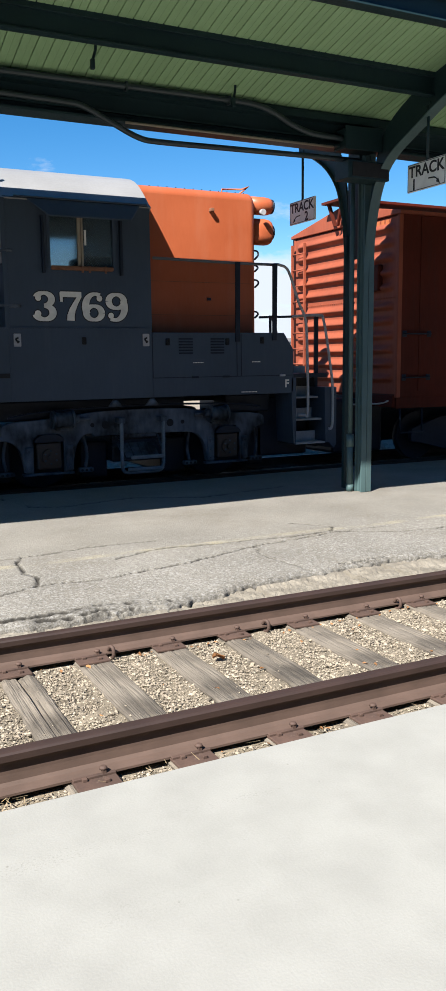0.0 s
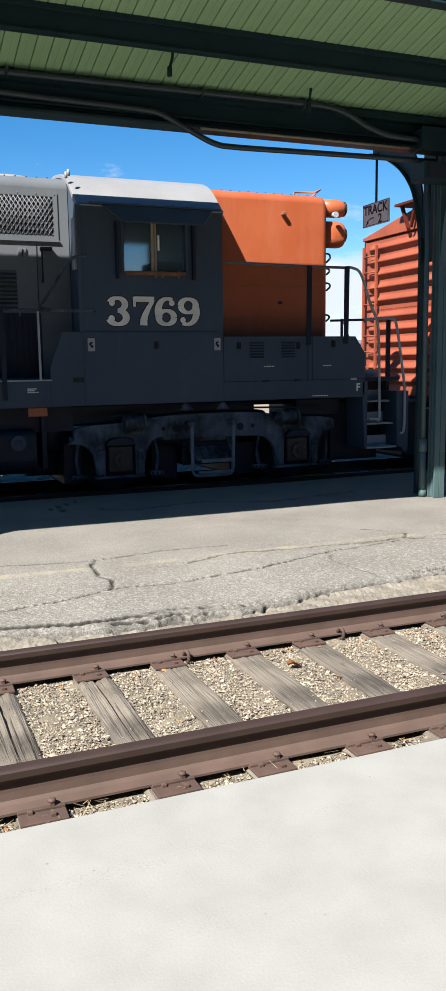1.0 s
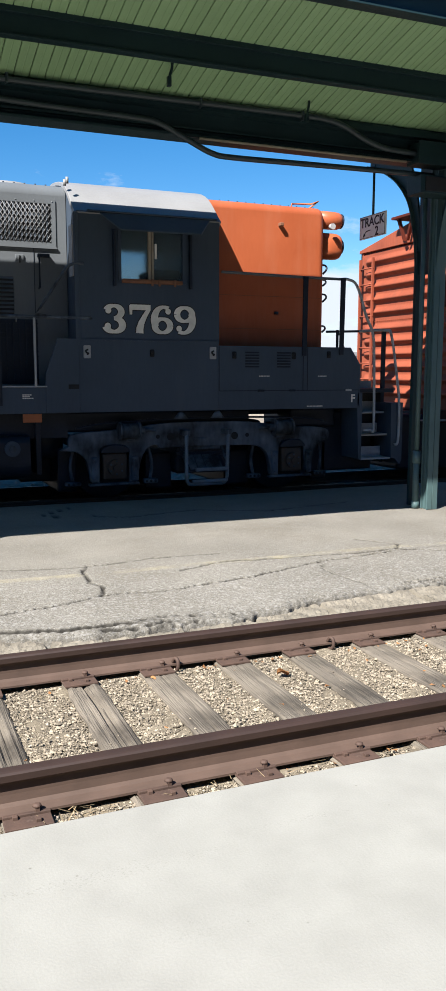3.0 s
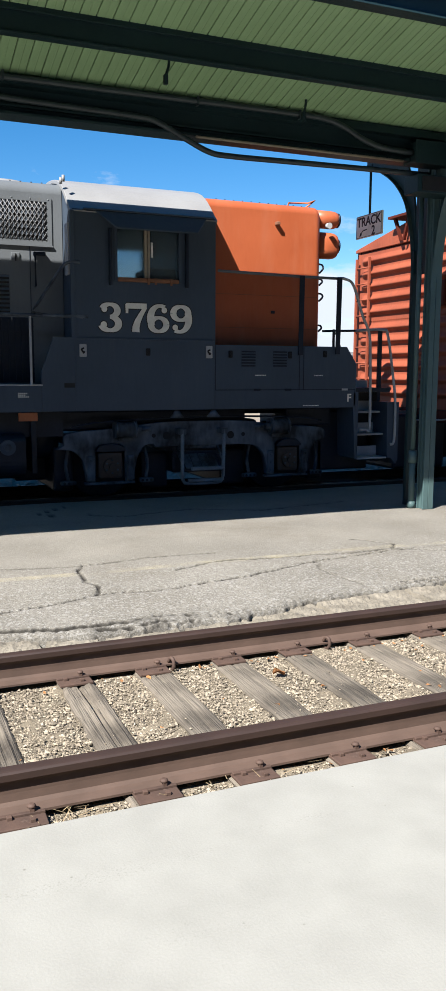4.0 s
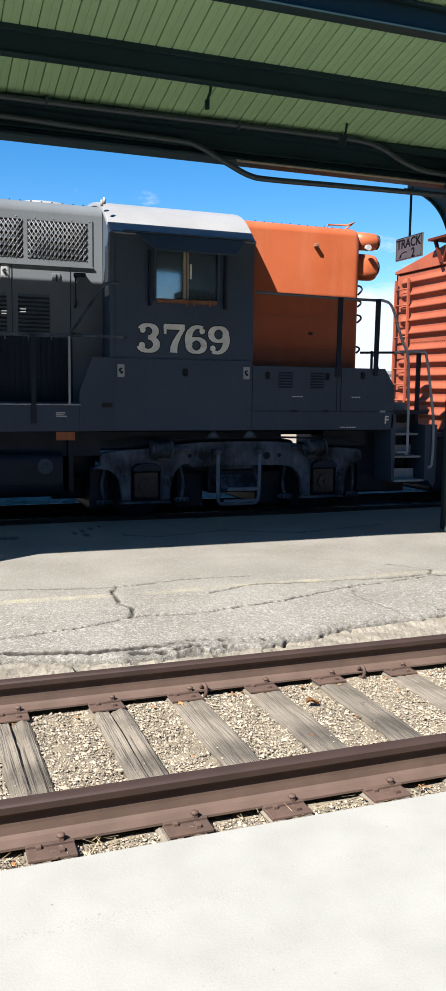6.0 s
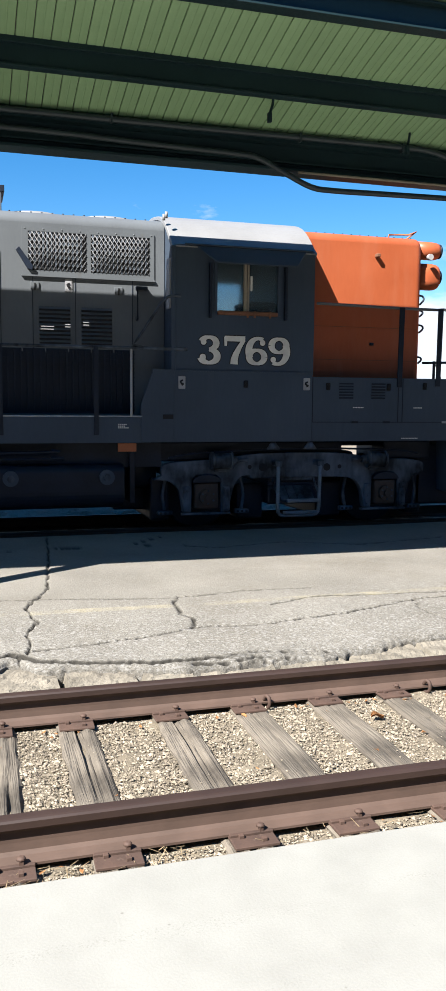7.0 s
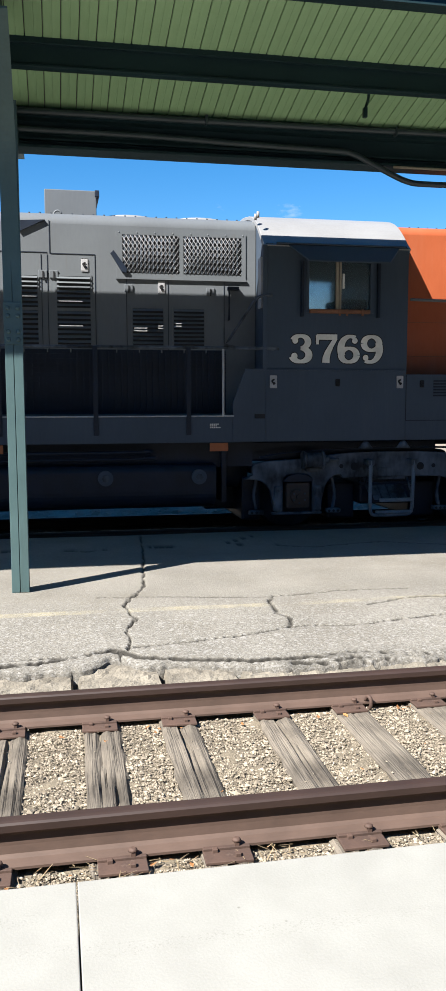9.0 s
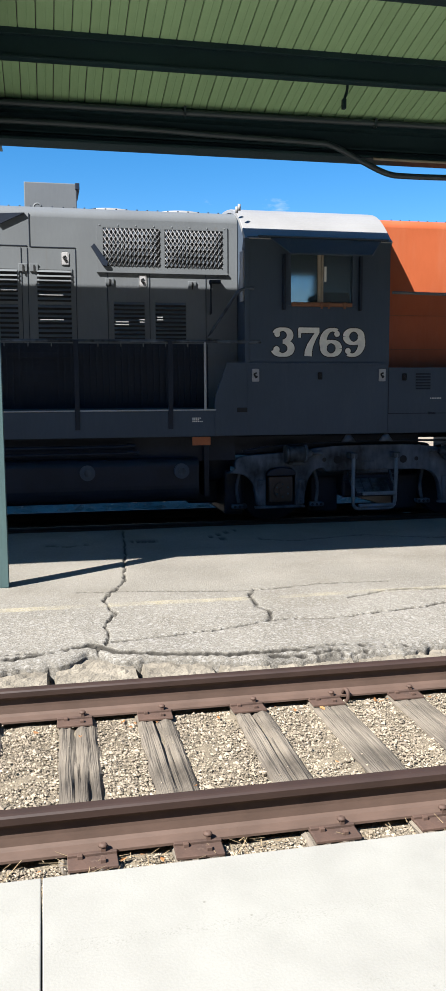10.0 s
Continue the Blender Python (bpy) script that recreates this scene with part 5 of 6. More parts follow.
    box(bm, 1.82, 4.09, CAB - 0.02, CAB - 0.008, 2.075, 2.092)
    box(bm, 2.11, 2.122, CAB - 0.018, CAB - 0.008, 1.14, 2.07)
    part("seam_strip", bm, SHADEGREY, cab)
    for x in (2.215, 4.0):
        latch(x, 1.925, CAB - 0.012, cab)
    latch(3.11, 1.915, CAB - 0.012, cab, False)
    part("door_handle", bx(1.96, 2.1, CAB - 0.022, CAB - 0.01, 1.44, 1.5, bevel=0.005), DARK, cab)
    # side window with sunshade
    win = part("window", window_frame(), SHADEGREY, cab, "sliding cab window with brass centre post")
    for a, b in ((2.71, 3.09), (3.14, 3.55)):
        part("pane", bx(a, b, CAB + 0.028, CAB + 0.034, 2.88, 3.52), GLASS, win).visible_shadow = False
    part("centre_post", bx(3.075, 3.115, CAB - 0.005, CAB + 0.04, 2.86, 3.54, bevel=0.004), BRASS, win, "pale brass sash post")
    part("inner_post", bx(3.125, 3.155, CAB + 0.005, CAB + 0.04, 2.86, 3.54, bevel=0.004), BRASS, win)
    part("sash_grip", bx(3.17, 3.20, CAB + 0.01, CAB + 0.026, 3.16, 3.36, bevel=0.006), SIGNWHITE, win)
    arm = part("armrest", bx(2.70, 3.55, CAB - 0.05, CAB + 0.01, 2.83, 2.885, bevel=0.014), RUSTWOOD, win, "rusty padded armrest")
    for x in (3.1, 3.2, 3.42):
        part("clip", bx(x, x + 0.03, CAB - 0.06, CAB - 0.045, 2.80, 2.89, bevel=0.004), RUSTWOOD, arm)
    for x0, x1 in ((2.58, 2.615), (3.645, 3.68)):
        part("wind_deflector", bx(x0, x1, CAB - 0.07, CAB - 0.003, 2.78, 3.50, bevel=0.006), BLACK, win)
    shade = [(2.42, 3.71), (3.95, 3.71), (3.78, 3.50), (2.66, 3.50)]
    bm = B()
    t = [bm.verts.new((x, CAB - 0.02 - (0.13 if z < 3.6 else 0), z)) for x, z in shade]
    t2 = [bm.verts.new((x, CAB - 0.02 - (0.13 if z < 3.6 else 0), z - 0.02)) for x, z in shade]
    bm.faces.new(t), bm.faces.new(t2[::-1])
    for i in range(4):
        bm.faces.new([t[i], t2[i], t2[(i + 1) % 4], t[(i + 1) % 4]])
    bmesh.ops.recalc_face_normals(bm, faces=bm.faces)
    part("sunshade", bm, SHADEGREY, cab, "sheet metal window sunshade")
    part("drip_rail", bx(2.25, 4.06, CAB - 0.03, CAB, 3.715, 3.735, bevel=0.004), SHADEGREY, cab)
    # numerals
    for k, (ch, x) in enumerate(zip("3769", (2.45, 2.79, 3.10, 3.42))):
        bm = B()
        digit(bm, ch, x - 0.004, 2.175, 0.34, 0.375, 0.022, CAB - 0.0025)
        part("numeral_shadow", bm, INK, cab, "black outline of a numeral")
        bm = B()
        digit(bm, ch, x - 0.004, 2.175, 0.34, 0.375, 0.008, CAB - 0.0065)
        part("numeral", bm, CREAM, cab, "cream numeral " + ch)
    # side window and grab on the cab's back wall
    part("back_window", bx(2.06, 2.085, CAB + 0.06, CAB + 0.24, 2.9, 3.55, bevel=0.004), LIGHTSTEEL, cab)
    part("back_post", bx(2.07, 2.13, CAB - 0.016, CAB + 0.02, 2.09, 3.70, bevel=0.006), SHADEGREY, cab)
    for y in (CAB + 0.35, CAB + 0.2):
        part("roof_bolt", cyl(B(), (2.05, y, 4.08), (2.05, y, 4.16), 0.02, seg=8), SUNGREY, cab)
    # long hood
    hood = part("long_hood", shell(B(), hood_outline(CL - HOOD, 4.14, 1.475, 0.2), -10.2, 2.10), GREY, loco, "grey long engine hood with vents")
    grille = part("radiator_grille", grille_frame(0.20, 1.96, 3.31, 3.92), GREY, hood, "wire mesh radiator grille in a riveted frame")
    for a, b in ((0.285, 1.04), (1.105, 1.895)):
        # Black sheet on the closed hood stands for the shade behind the mesh.
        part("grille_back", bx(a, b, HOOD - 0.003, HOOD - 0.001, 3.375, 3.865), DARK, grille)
        for i in range(int((b - a) / 0.055)):
            part("radiator_fin", bx(a + 0.014 + i * 0.055, a + 0.034 + i * 0.055, HOOD - 0.009, HOOD - 0.003, 3.38, 3.86), GEAR, grille)
        part("wire_mesh", mesh_screen(a, b, 3.375, 3.865), GALV, grille)
    for x in [0.24 + 0.24 * i for i in range(8)]:
        part("bolt", dome_y(x, HOOD - 0.012, 3.90, 0.012), GREY, grille)
    part("grille_shutter", prism(B(), [(0.12, 3.62), (0.16, 3.66), (0.34, 3.42), (0.33, 3.36), (0.27, 3.38)], "y", HOOD - 0.06, HOOD - 0.01, bevel=0.006), BLACK, hood, "dark latch arm beside the grille")
    louver("louver", -0.585, -0.15, 2.90, 3.31, 7, hood)
    louver("louver", -0.585, -0.15, 2.42, 2.86, 7, hood)
    louver("louver", -1.08, -0.835, 2.90, 3.31, 7, hood)
    louver("louver", -1.08, -0.835, 2.42, 2.86, 7, hood)
    louver("louver", 0.41, 0.82, 2.42, 2.91, 9, hood)
    louver("louver", 0.965, 1.38, 2.42, 2.91, 9, hood)
    for k in range(6):
        louver("louver", -1.9 - 0.85 * k, -1.45 - 0.85 * k, 2.42, 3.31, 12, hood)
    for x in (-0.082, -0.70, -0.78, -1.35, 0.33, 0.89, 1.66):
        part("door_seam", bx(x - 0.004, x + 0.004, HOOD - 0.007, HOOD - 0.001, 2.2, 3.585 if x < 0 else 3.29), BLACK, hood, "dark gap between hood doors")
    for x0, x1, z0, z1 in ((-1.4, -0.7, 3.606, 3.614), (-0.655, -0.08, 3.594, 3.602), (-0.672, -0.662, 3.6, 4.02)):
        part("door_seam", bx(x0, x1, HOOD - 0.007, HOOD - 0.001, z0, z1), BLACK, hood, "dark gap between hood doors")
    # Mirror strips added in place of daylight showing through the louvres.
    for x0, x1, z in ((-0.565, -0.255, 2.985), (-0.565, -0.255, 2.665), (-0.555, -0.255, 2.40), (-1.045, -0.85, 3.04), (-1.03, -0.85, 2.40), (0.425, 0.60, 2.648), (0.425, 0.60, 2.612), (0.745, 0.815, 2.68), (0.745, 0.815, 2.648), (0.985, 1.065, 2.715), (0.985, 1.065, 2.68)):
        part("slit_glint", prism(B(), [(HOOD - 0.0365, z - 0.007), (HOOD - 0.0385, z + 0.005), (HOOD - 0.030, z + 0.007), (HOOD - 0.028, z - 0.005)], "x", x0, x1), SLITMIRROR, hood, "mirror strip added for daylight seen through the vent")
    for x, z in ((-0.76, 3.33), (-0.62, 3.33), (0.36, 3.17), (1.47, 3.15)):
        h = part("hinge", bx(x - 0.055, x + 0.055, HOOD - 0.02, HOOD - 0.001, z - 0.05, z + 0.05, bevel=0.006), GREY, hood)
        part("pin", bx(x - 0.008, x + 0.008, HOOD - 0.03, HOOD - 0.02, z - 0.06, z + 0.035), DARK, h)
    for x, z in ((-0.22, 3.46), (0.80, 3.19)):
        latch(x, z, HOOD, hood)
    handrail("grab_iron", [(1.72, HOOD - 0.01, 3.20), (1.72, HOOD - 0.06, 3.19), (1.72, HOOD - 0.06, 2.78), (1.72, HOOD - 0.01, 2.77)], hood, 0.014, BLACK)
    part("grab_cap", bx(1.70, 1.86, HOOD - 0.07, HOOD - 0.0, 3.17, 3.22, bevel=0.01), BLACK, hood)
    roofbox = part("exhaust_box", bx(-0.72, -0.03, 8.62, 9.3, 4.08, 4.50, bevel=0.01), GREY, hood, "grey sheet metal box on the hood roof")
    part("box_lip", bx(-0.05, 0.01, 8.60, 9.32, 4.42, 4.505, bevel=0.006), BLACK, roofbox)
    part("lifting_eye", tube(B(), [(-0.55 + 0.05 * math.cos(a), 8.42, 4.13 + 0.05 * math.sin(a)) for a in [2 * math.pi * i / 12 for i in range(13)]], 0.014, 6), GREY, hood)
    for x in (0.42, 1.42, -1.6, -2.6):
        bm = cyl(B(), (x, CL - 0.12, 4.10), (x, CL - 0.12, 4.20), 0.5, 0.48, seg=32)
        dome(bm, (x, CL - 0.12, 4.20), 0.46, 0.05, seg=32)
        part("fan_housing", bm, SUNGREY, hood, "round roof fan housing")
    for i in range(24):
        part("roof_rivet", cyl(B(), (-1.2 + i * 0.14, 8.45, 4.12), (-1.2 + i * 0.14, 8.45, 4.155), 0.011, seg=6), BLACK, hood)
    part("hood_fin", prism(B(), [(-1.05, 4.0), (-0.72, 4.02), (-1.05, 3.86)], "y", HOOD - 0.035, HOOD + 0.02), BLACK, hood, "small dark side deflector")
    # short hood
    nose = part("short_hood", shell(B(), hood_outline(CL - HOOD, 4.13, 1.475, 0.16), 4.10, 6.08, 0.12), ORANGE, loco, "orange short hood")
    part("step_cleat", bx(5.27, 5.33, HOOD - 0.08, HOOD, 3.80, 3.85, bevel=0.01), RUSTWOOD, nose)
    part("step_cleat", bx(5.22, 5.28, HOOD - 0.03, HOOD, 2.52, 2.56, bevel=0.006), BLACK, nose)
    for z in (2.78, 2.30):
        part("panel_seam", bx(4.15, 6.0, HOOD - 0.004, HOOD - 0.001, z, z + 0.006), RUSTWOOD, nose)
    for i in range(12):
        part("roof_rivet", cyl(B(), (4.4 + i * 0.14, 8.42, 4.09), (4.4 + i * 0.14, 8.42, 4.145), 0.009, seg=6), BLACK, nose)
    part("roof_bracket", tube(B(), [(5.6, 8.5, 4.1), (5.62, 8.5, 4.19), (5.95, 8.5, 4.21), (6.05, 8.45, 4.25), (5.98, 8.5, 4.19), (5.85, 8.5, 4.1)], 0.014, 6), MARKER, nose)
    for zc, r, h in ((3.99, 0.135, 0.0), (3.60, 0.14, 0.12)):
        pod = part("light_pod", pod_bm(6.05, 6.47, 8.52, zc, r, h), ORANGE, nose, "rounded orange lamp pod")
        part("lens_ring", cyl(B(), (6.465, 8.52, zc), (6.49, 8.52, zc), r * 0.82, seg=20), BLACK, pod)
    part("marker_lamp", cyl(B(), (6.2, HOOD + 0.06, 3.86), (6.2, HOOD - 0.005, 3.86), 0.045, seg=16), LIGHTSTEEL, nose)
    # battery boxes beside the nose
    bat = [(4.095, 1.13), (6.36, 1.13), (6.40, 1.17), (6.40, 1.78), (6.23, 2.03), (4.095, 2.03)]
    bb = part("battery_box", prism(B(), bat, "y", CAB, HOOD + 0.03, bevel=0.006), SHADEGREY, loco, "grey battery boxes with lids, coloured darker for shade")
    bm = B()
    for x in (4.10, 5.43, 5.50):
        box(bm, x - 0.005, x + 0.005, CAB - 0.005, CAB - 0.001, 1.40, 2.02)
    box(bm, 4.1, 6.38, CAB - 0.005, CAB - 0.001, 1.395, 1.405)
    part("lid_gap", bm, BLACK, bb)
    for x, z in ((4.33, 1.90), (5.27, 1.90), (5.85, 1.92)):
        latch(x, z, CAB, bb, False)
    for x in (4.50, 5.0):
        bm = B()
        for i in range(6):
            box(bm, x, x + 0.22, CAB - 0.009, CAB - 0.001, 1.73 + i * 0.04, 1.752 + i * 0.04, bevel=0.003)
        part("lid_vent", bm, BLACK, bb)
    bars(4.72, 1.60, (7,), CAB, bb)
    bars(5.68, 1.60, (6,), CAB, bb)
    bars(5.5, 1.16, (11,), CAB, bb)
    part("end_letter", facing_y(text_bm("F", 0.16, 0.003, 0.004), 6.28, CAB - 0.004, 1.27), CREAM, bb, "cream letter F")
    for x in (4.7, 5.2, 6.15):
        part("hinge", bx(x, x + 0.1, CAB - 0.016, CAB, 1.385, 1.415, bevel=0.004), LIGHTSTEEL if x > 6 else BLACK, bb)
    # end steps
    part("end_platform", bx(6.38, 7.02, CAB + 0.02, 2 * CL - CAB - 0.02, 1.36, 1.42), BLACK, loco)
    part("step_side", prism(B(), [(6.36, 1.15), (6.40, 0.36), (6.45, 0.33), (6.45, 1.36), (6.36, 1.36)], "y", CAB, CAB + 0.5, bevel=0.006), SHADEGREY, loco)
    part("step_side", prism(B(), [(6.98, 1.2), (7.0, 0.34), (7.06, 0.34), (7.16, 0.24), (7.2, 0.3), (7.2, 1.2)], "y", CAB + 0.02, CAB + 0.5, bevel=0.006), SHADEGREY, loco)
    for i, z in enumerate((0.36, 0.72, 1.06, 1.38)):
        st = part("step", bx(6.45, 6.99, CAB + 0.02 + 0.1 * i, CAB + 0.32 + 0.1 * i, z - 0.03, z, bevel=0.006), LIGHTSTEEL, loco, "worn steel step")
        part("riser", bx(6.46, 6.98, CAB + 0.30 + 0.1 * i, CAB + 0.315 + 0.1 * i, z, z + 0.15), LIGHTSTEEL, st)
    part("pilot", bx(7.0, 7.06, CAB + 0.35, 2 * CL - CAB - 0.35, 0.25, 1.36), BLACK, loco)
    cp = part("coupler", bx(7.05, 7.9, CL - 0.13, CL + 0.13, 0.66, 0.88, bevel=0.03), BLACK, loco)
    # handrails
    handrail("nose_rail", smooth_path([(4.13, CAB - 0.02, 3.035), (5.4, CAB + 0.02, 3.02), (6.05, CAB + 0.03, 3.02)], 3), loco, 0.02)
    handrail("nose_rail", smooth_path([(6.05, CAB + 0.03, 3.02), (6.18, CAB + 0.03, 3.02), (6.33, CAB + 0.03, 2.93), (6.5, CAB + 0.03, 2.5), (6.62, CAB + 0.03, 2.25), (6.65, CAB + 0.02, 1.9), (6.66, CAB, 0.85), (6.60, CAB, 0.79), (6.50, CAB + 0.03, 0.79)], 6), loco, 0.021, LIGHTSTEEL, "worn pale handrail bend")
    for x, z0 in ((5.44, 1.90), (6.06, 1.92)):
        part("rail_post", prism(B(), [(x - 0.035, 3.03), (x + 0.045, 3.03), (x + 0.03, z0), (x - 0.04, z0)], "y", CAB - 0.03, CAB - 0.005, bevel=0.004), BLACK, loco)
    part("rail_post", bx(6.16, 6.19, CAB + 0.3, CAB + 0.33, 1.95, 2.3), BLACK, loco)
    handrail("end_rail", smooth_path([(6.58, CAB + 0.35, 2.29), (6.9, CAB + 0.1, 2.30), (6.97, CAB + 0.05, 2.22), (7.06, CAB + 0.02, 1.65), (7.11, CAB, 1.2), (7.11, CAB, 0.62), (7.05, CAB + 0.02, 0.55)], 6), loco, 0.021, LIGHTSTEEL, "worn pale stair handrail")
    part("rail_post", bx(6.86, 6.92, CAB + 0.12, CAB + 0.16, 1.36, 2.3), BLACK, loco)
    handrail("cross_rail", [(6.08, CAB + 0.5, 2.28), (6.58, CAB + 0.35, 2.29)], loco, 0.018, BLACK)
    handrail("chain", smooth_path([(6.2, CAB + 0.35, 2.28), (6.28, CAB + 0.32, 2.1), (6.36, CAB + 0.3, 1.75)], 5), loco, 0.01)
    for z, drop, out in ((3.30, 0.14, 0.05), (3.08, 0.10, 0.04), (2.86, 0.12, 0.05), (2.38, 0.1, 0.04)):
        part("air_hose", tube(B(), smooth_path([(6.07, 8.4, z), (6.1 + out, 8.38, z - 0.01), (6.11 + out, 8.36, z - drop * 0.5), (6.09, 8.35, z - drop)], 4), 0.015, 6), BLACK, loco)
    walk_rail = handrail("walkway_rail", smooth_path([(-10.4, CAB, 2.36), (1.44, CAB, 2.365), (1.56, CAB, 2.40), (1.86, CAB, 2.83), (1.98, CAB, 3.0), (2.08, CAB, 3.05), (2.2, CAB - 0.01, 3.05)], 4), loco, 0.02, GEAR, "long walkway handrail")
    for x in (-0.13, 1.075, -1.33, -2.53, -3.7):
        part("walkway_post", bx(x - 0.03, x + 0.03, CAB - 0.024, CAB - 0.006, 1.23, 2.37, bevel=0.004), BLACK, loco)
    part("walkway_post", bx(1.52, 1.55, CAB - 0.024, CAB, 1.47, 2.35, bevel=0.004), LIGHTSTEEL, loco, "pale worn rail post")
    bm = B()
    for i in range(40):
        x = -10 + i * 0.29
        cyl(bm, (x, CAB, 2.29), (x, CAB, 2.35), 0.008, seg=5)
    part("chain_hook", bm, GREY, loco)
    # pierced safety panel behind the rail, its black standing for the lower hood's shade
    panel = part("ribbed_panel", bx(-6.0, 1.68, HOOD - 0.008, HOOD - 0.002, 1.50, 2.36), BLACK, loco, "ribbed lower hood panel, black for the shade there")
    bm = bx(-0.012, 0.012, -0.02, 0.0, -0.4, 0.4)
    rib = bpy.data.meshes.new("rib")
    bm.to_mesh(rib)
    bm.free()
    rib.materials.append(BLACK)
    for i in range(-40, 19):
        piece("rib", rib, panel, (i * 0.085, HOOD - 0.01, 1.94))
    bm = bx(-3.84, 3.84, -0.006, 0.0, -0.006, 0.006)
    bar = bpy.data.meshes.new("cross_bar")
    bm.to_mesh(bar)
    bm.free()
    bar.materials.append(BLACK)
    for i in range(13):
        piece("cross_bar", bar, panel, (-2.16, HOOD - 0.03, 1.56 + i * 0.062))
    # fuel tank and air reservoir
    tank = part("fuel_tank", prism(B(), tank_profile(), "x", -4.3, 1.45), BLACK, loco, "black rounded fuel tank")
    for x in (1.215, -0.02):
        c = part("filler_cap", cyl(B(), (x, CAB + 0.0, 0.67), (x, CAB + 0.07, 0.67), 0.10, seg=20), SHADEGREY, tank)
        part("cap_nut", cyl(B(), (x, CAB - 0.03, 0.67), (x, CAB + 0.0, 0.67), 0.05, seg=6), GEAR, c)
    handrail("pipe", smooth_path([(-4, CAB + 0.1, 1.0), (0.2, CAB + 0.1, 1.0), (0.5, CAB + 0.1, 1.02)], 4), loco, 0.025, BLACK)
    handrail("pipe", smooth_path([(-4, CAB + 0.14, 0.91), (0.3, CAB + 0.14, 0.91), (0.5, CAB + 0.14, 0.93)], 4), loco, 0.02, BLACK)
    for cx in (4.012, -6.0):
        build_truck(loco, cx)
    part("air_reservoir", cyl(B(), (1.5, 8.5, 0.72), (1.98, 8.5, 0.72), 0.28, seg=24), BLACK, loco)
    part("equipment_box", bx(1.46, 2.0, 8.75, 10.4, 0.1, 1.05, bevel=0.03), BLACK, loco)
    part("pipe_rack", bx(1.55, 1.62, CAB + 0.2, CAB + 0.6, 0.3, 1.1, bevel=0.01), BLACK, loco)
    part("front_gear", bx(6.02, 6.95, 8.2, 10.3, 0.13, 1.05, bevel=0.03), BLACK, loco)
    # drop step on the truck: a bent strap with rounded lower corners
    y = CAB + 0.045
    hoop = [(3.625, y, 0.84), (3.622, y, 0.19), (3.632, y, 0.13), (3.655, y, 0.097), (3.70, y, 0.083), (4.16, y, 0.083), (4.205, y, 0.097), (4.232, y, 0.13), (4.245, y, 0.19), (4.258, y, 0.84)]
    lad = part("drop_step", tube(B(), hoop, 0.026, 10), DULLSTEEL, loco, "hanging steel drop step")
    for x in (3.625, 4.258):
        part("hanger_lug", bx(x - 0.05, x + 0.05, CAB + 0.02, CAB + 0.2, 0.78, 0.86, bevel=0.012), GEAR, lad)
        part("side_brace", tube(B(), [(x, y, 0.36), (x, y + 0.14, 0.46), (x, y + 0.26, 0.62)], 0.016, 6), GEAR, lad)
    for x0, x1, z, t in ((3.70, 4.21, 0.128, 0.022), (3.755, 4.235, 0.295, 0.026)):
        part("tread_lip", bx(x0, x1, CAB, CAB + 0.05, z - t, z + t, bevel=0.008), DULLSTEEL, lad)
    for j in range(3):
        for i in range(4):
            x, yy, z = 3.69 + i * 0.128, CAB + 0.06 + j * 0.075, 0.31 + j * 0.062
            part("grating", prism(B(), [(yy, z), (yy + 0.066, z + 0.054), (yy + 0.066, z + 0.04), (yy, z - 0.014)], "x", x, x + 0.112), GEAR, lad)
    part("tread_back", prism(B(), [(CAB + 0.05, 0.28), (CAB + 0.29, 0.478), (CAB + 0.29, 0.46), (CAB + 0.05, 0.26)], "x", 3.67, 4.23), BLACK, lad)
    part("back_plate", bx(3.66, 4.24, CAB + 0.29, CAB + 0.31, 0.56, 0.92, bevel=0.006), GEAR, lad)
    part("spring_band", bx(3.80, 4.02, CAB + 0.25, CAB + 0.29, 0.60, 0.74, bevel=0.02), GEAR, lad)
    for x in (3.55, 4.1):
        part("sand_funnel", cyl(B(), (x, CAB + 0.06, 1.12), (x, CAB + 0.06, 1.02), 0.03, 0.1, seg=16), GEAR, loco)
    return loco


def near_wall():
    """The near cab side, with the window cut through it."""
    bm = B()
    x0, x1, z0, z1 = 2.11, 4.10, 2.05, 3.72
    wx0, wx1, wz0, wz1 = 2.68, 3.59, 2.85, 3.54
    rows = [(z0, (x0, wx0, wx1, x1)), (wz0, (x0, wx0, wx1, x1)), (wz1, (x0, wx0, wx1, x1)), (z1, (x0, wx0, wx1, x1))]
    g = [[bm.verts.new((x, CAB, z)) for x in xs] for z, xs in rows]
    fs = [bm.faces.new([g[j][i], g[j][i + 1], g[j + 1][i + 1], g[j + 1][i]]) for j in range(3) for i in range(3) if (i, j) != (1, 1)]
    made = bmesh.ops.extrude_face_region(bm, geom=fs)["geom"]
    bmesh.ops.translate(bm, verts=[v for v in made if isinstance(v, bmesh.types.BMVert)], vec=(0, 0.05, 0))
    bmesh.ops.recalc_face_normals(bm, faces=bm.faces)
    return bm


def end_wall(x):
    y, t = CAB, 0.05
    end = [(y + t, 2.05), (y + t, 3.70)] + [(8.0, 3.92), (8.25, 4.08), (8.6, 4.19), (9.0, 4.25), (9.5, 4.25), (9.9, 4.19), (10.25, 4.08), (10.5, 3.92)] + [(2 * CL - y - t, 3.70), (2 * CL - y - t, 2.05)]
    return prism(B(), end, "x", x, x + t)


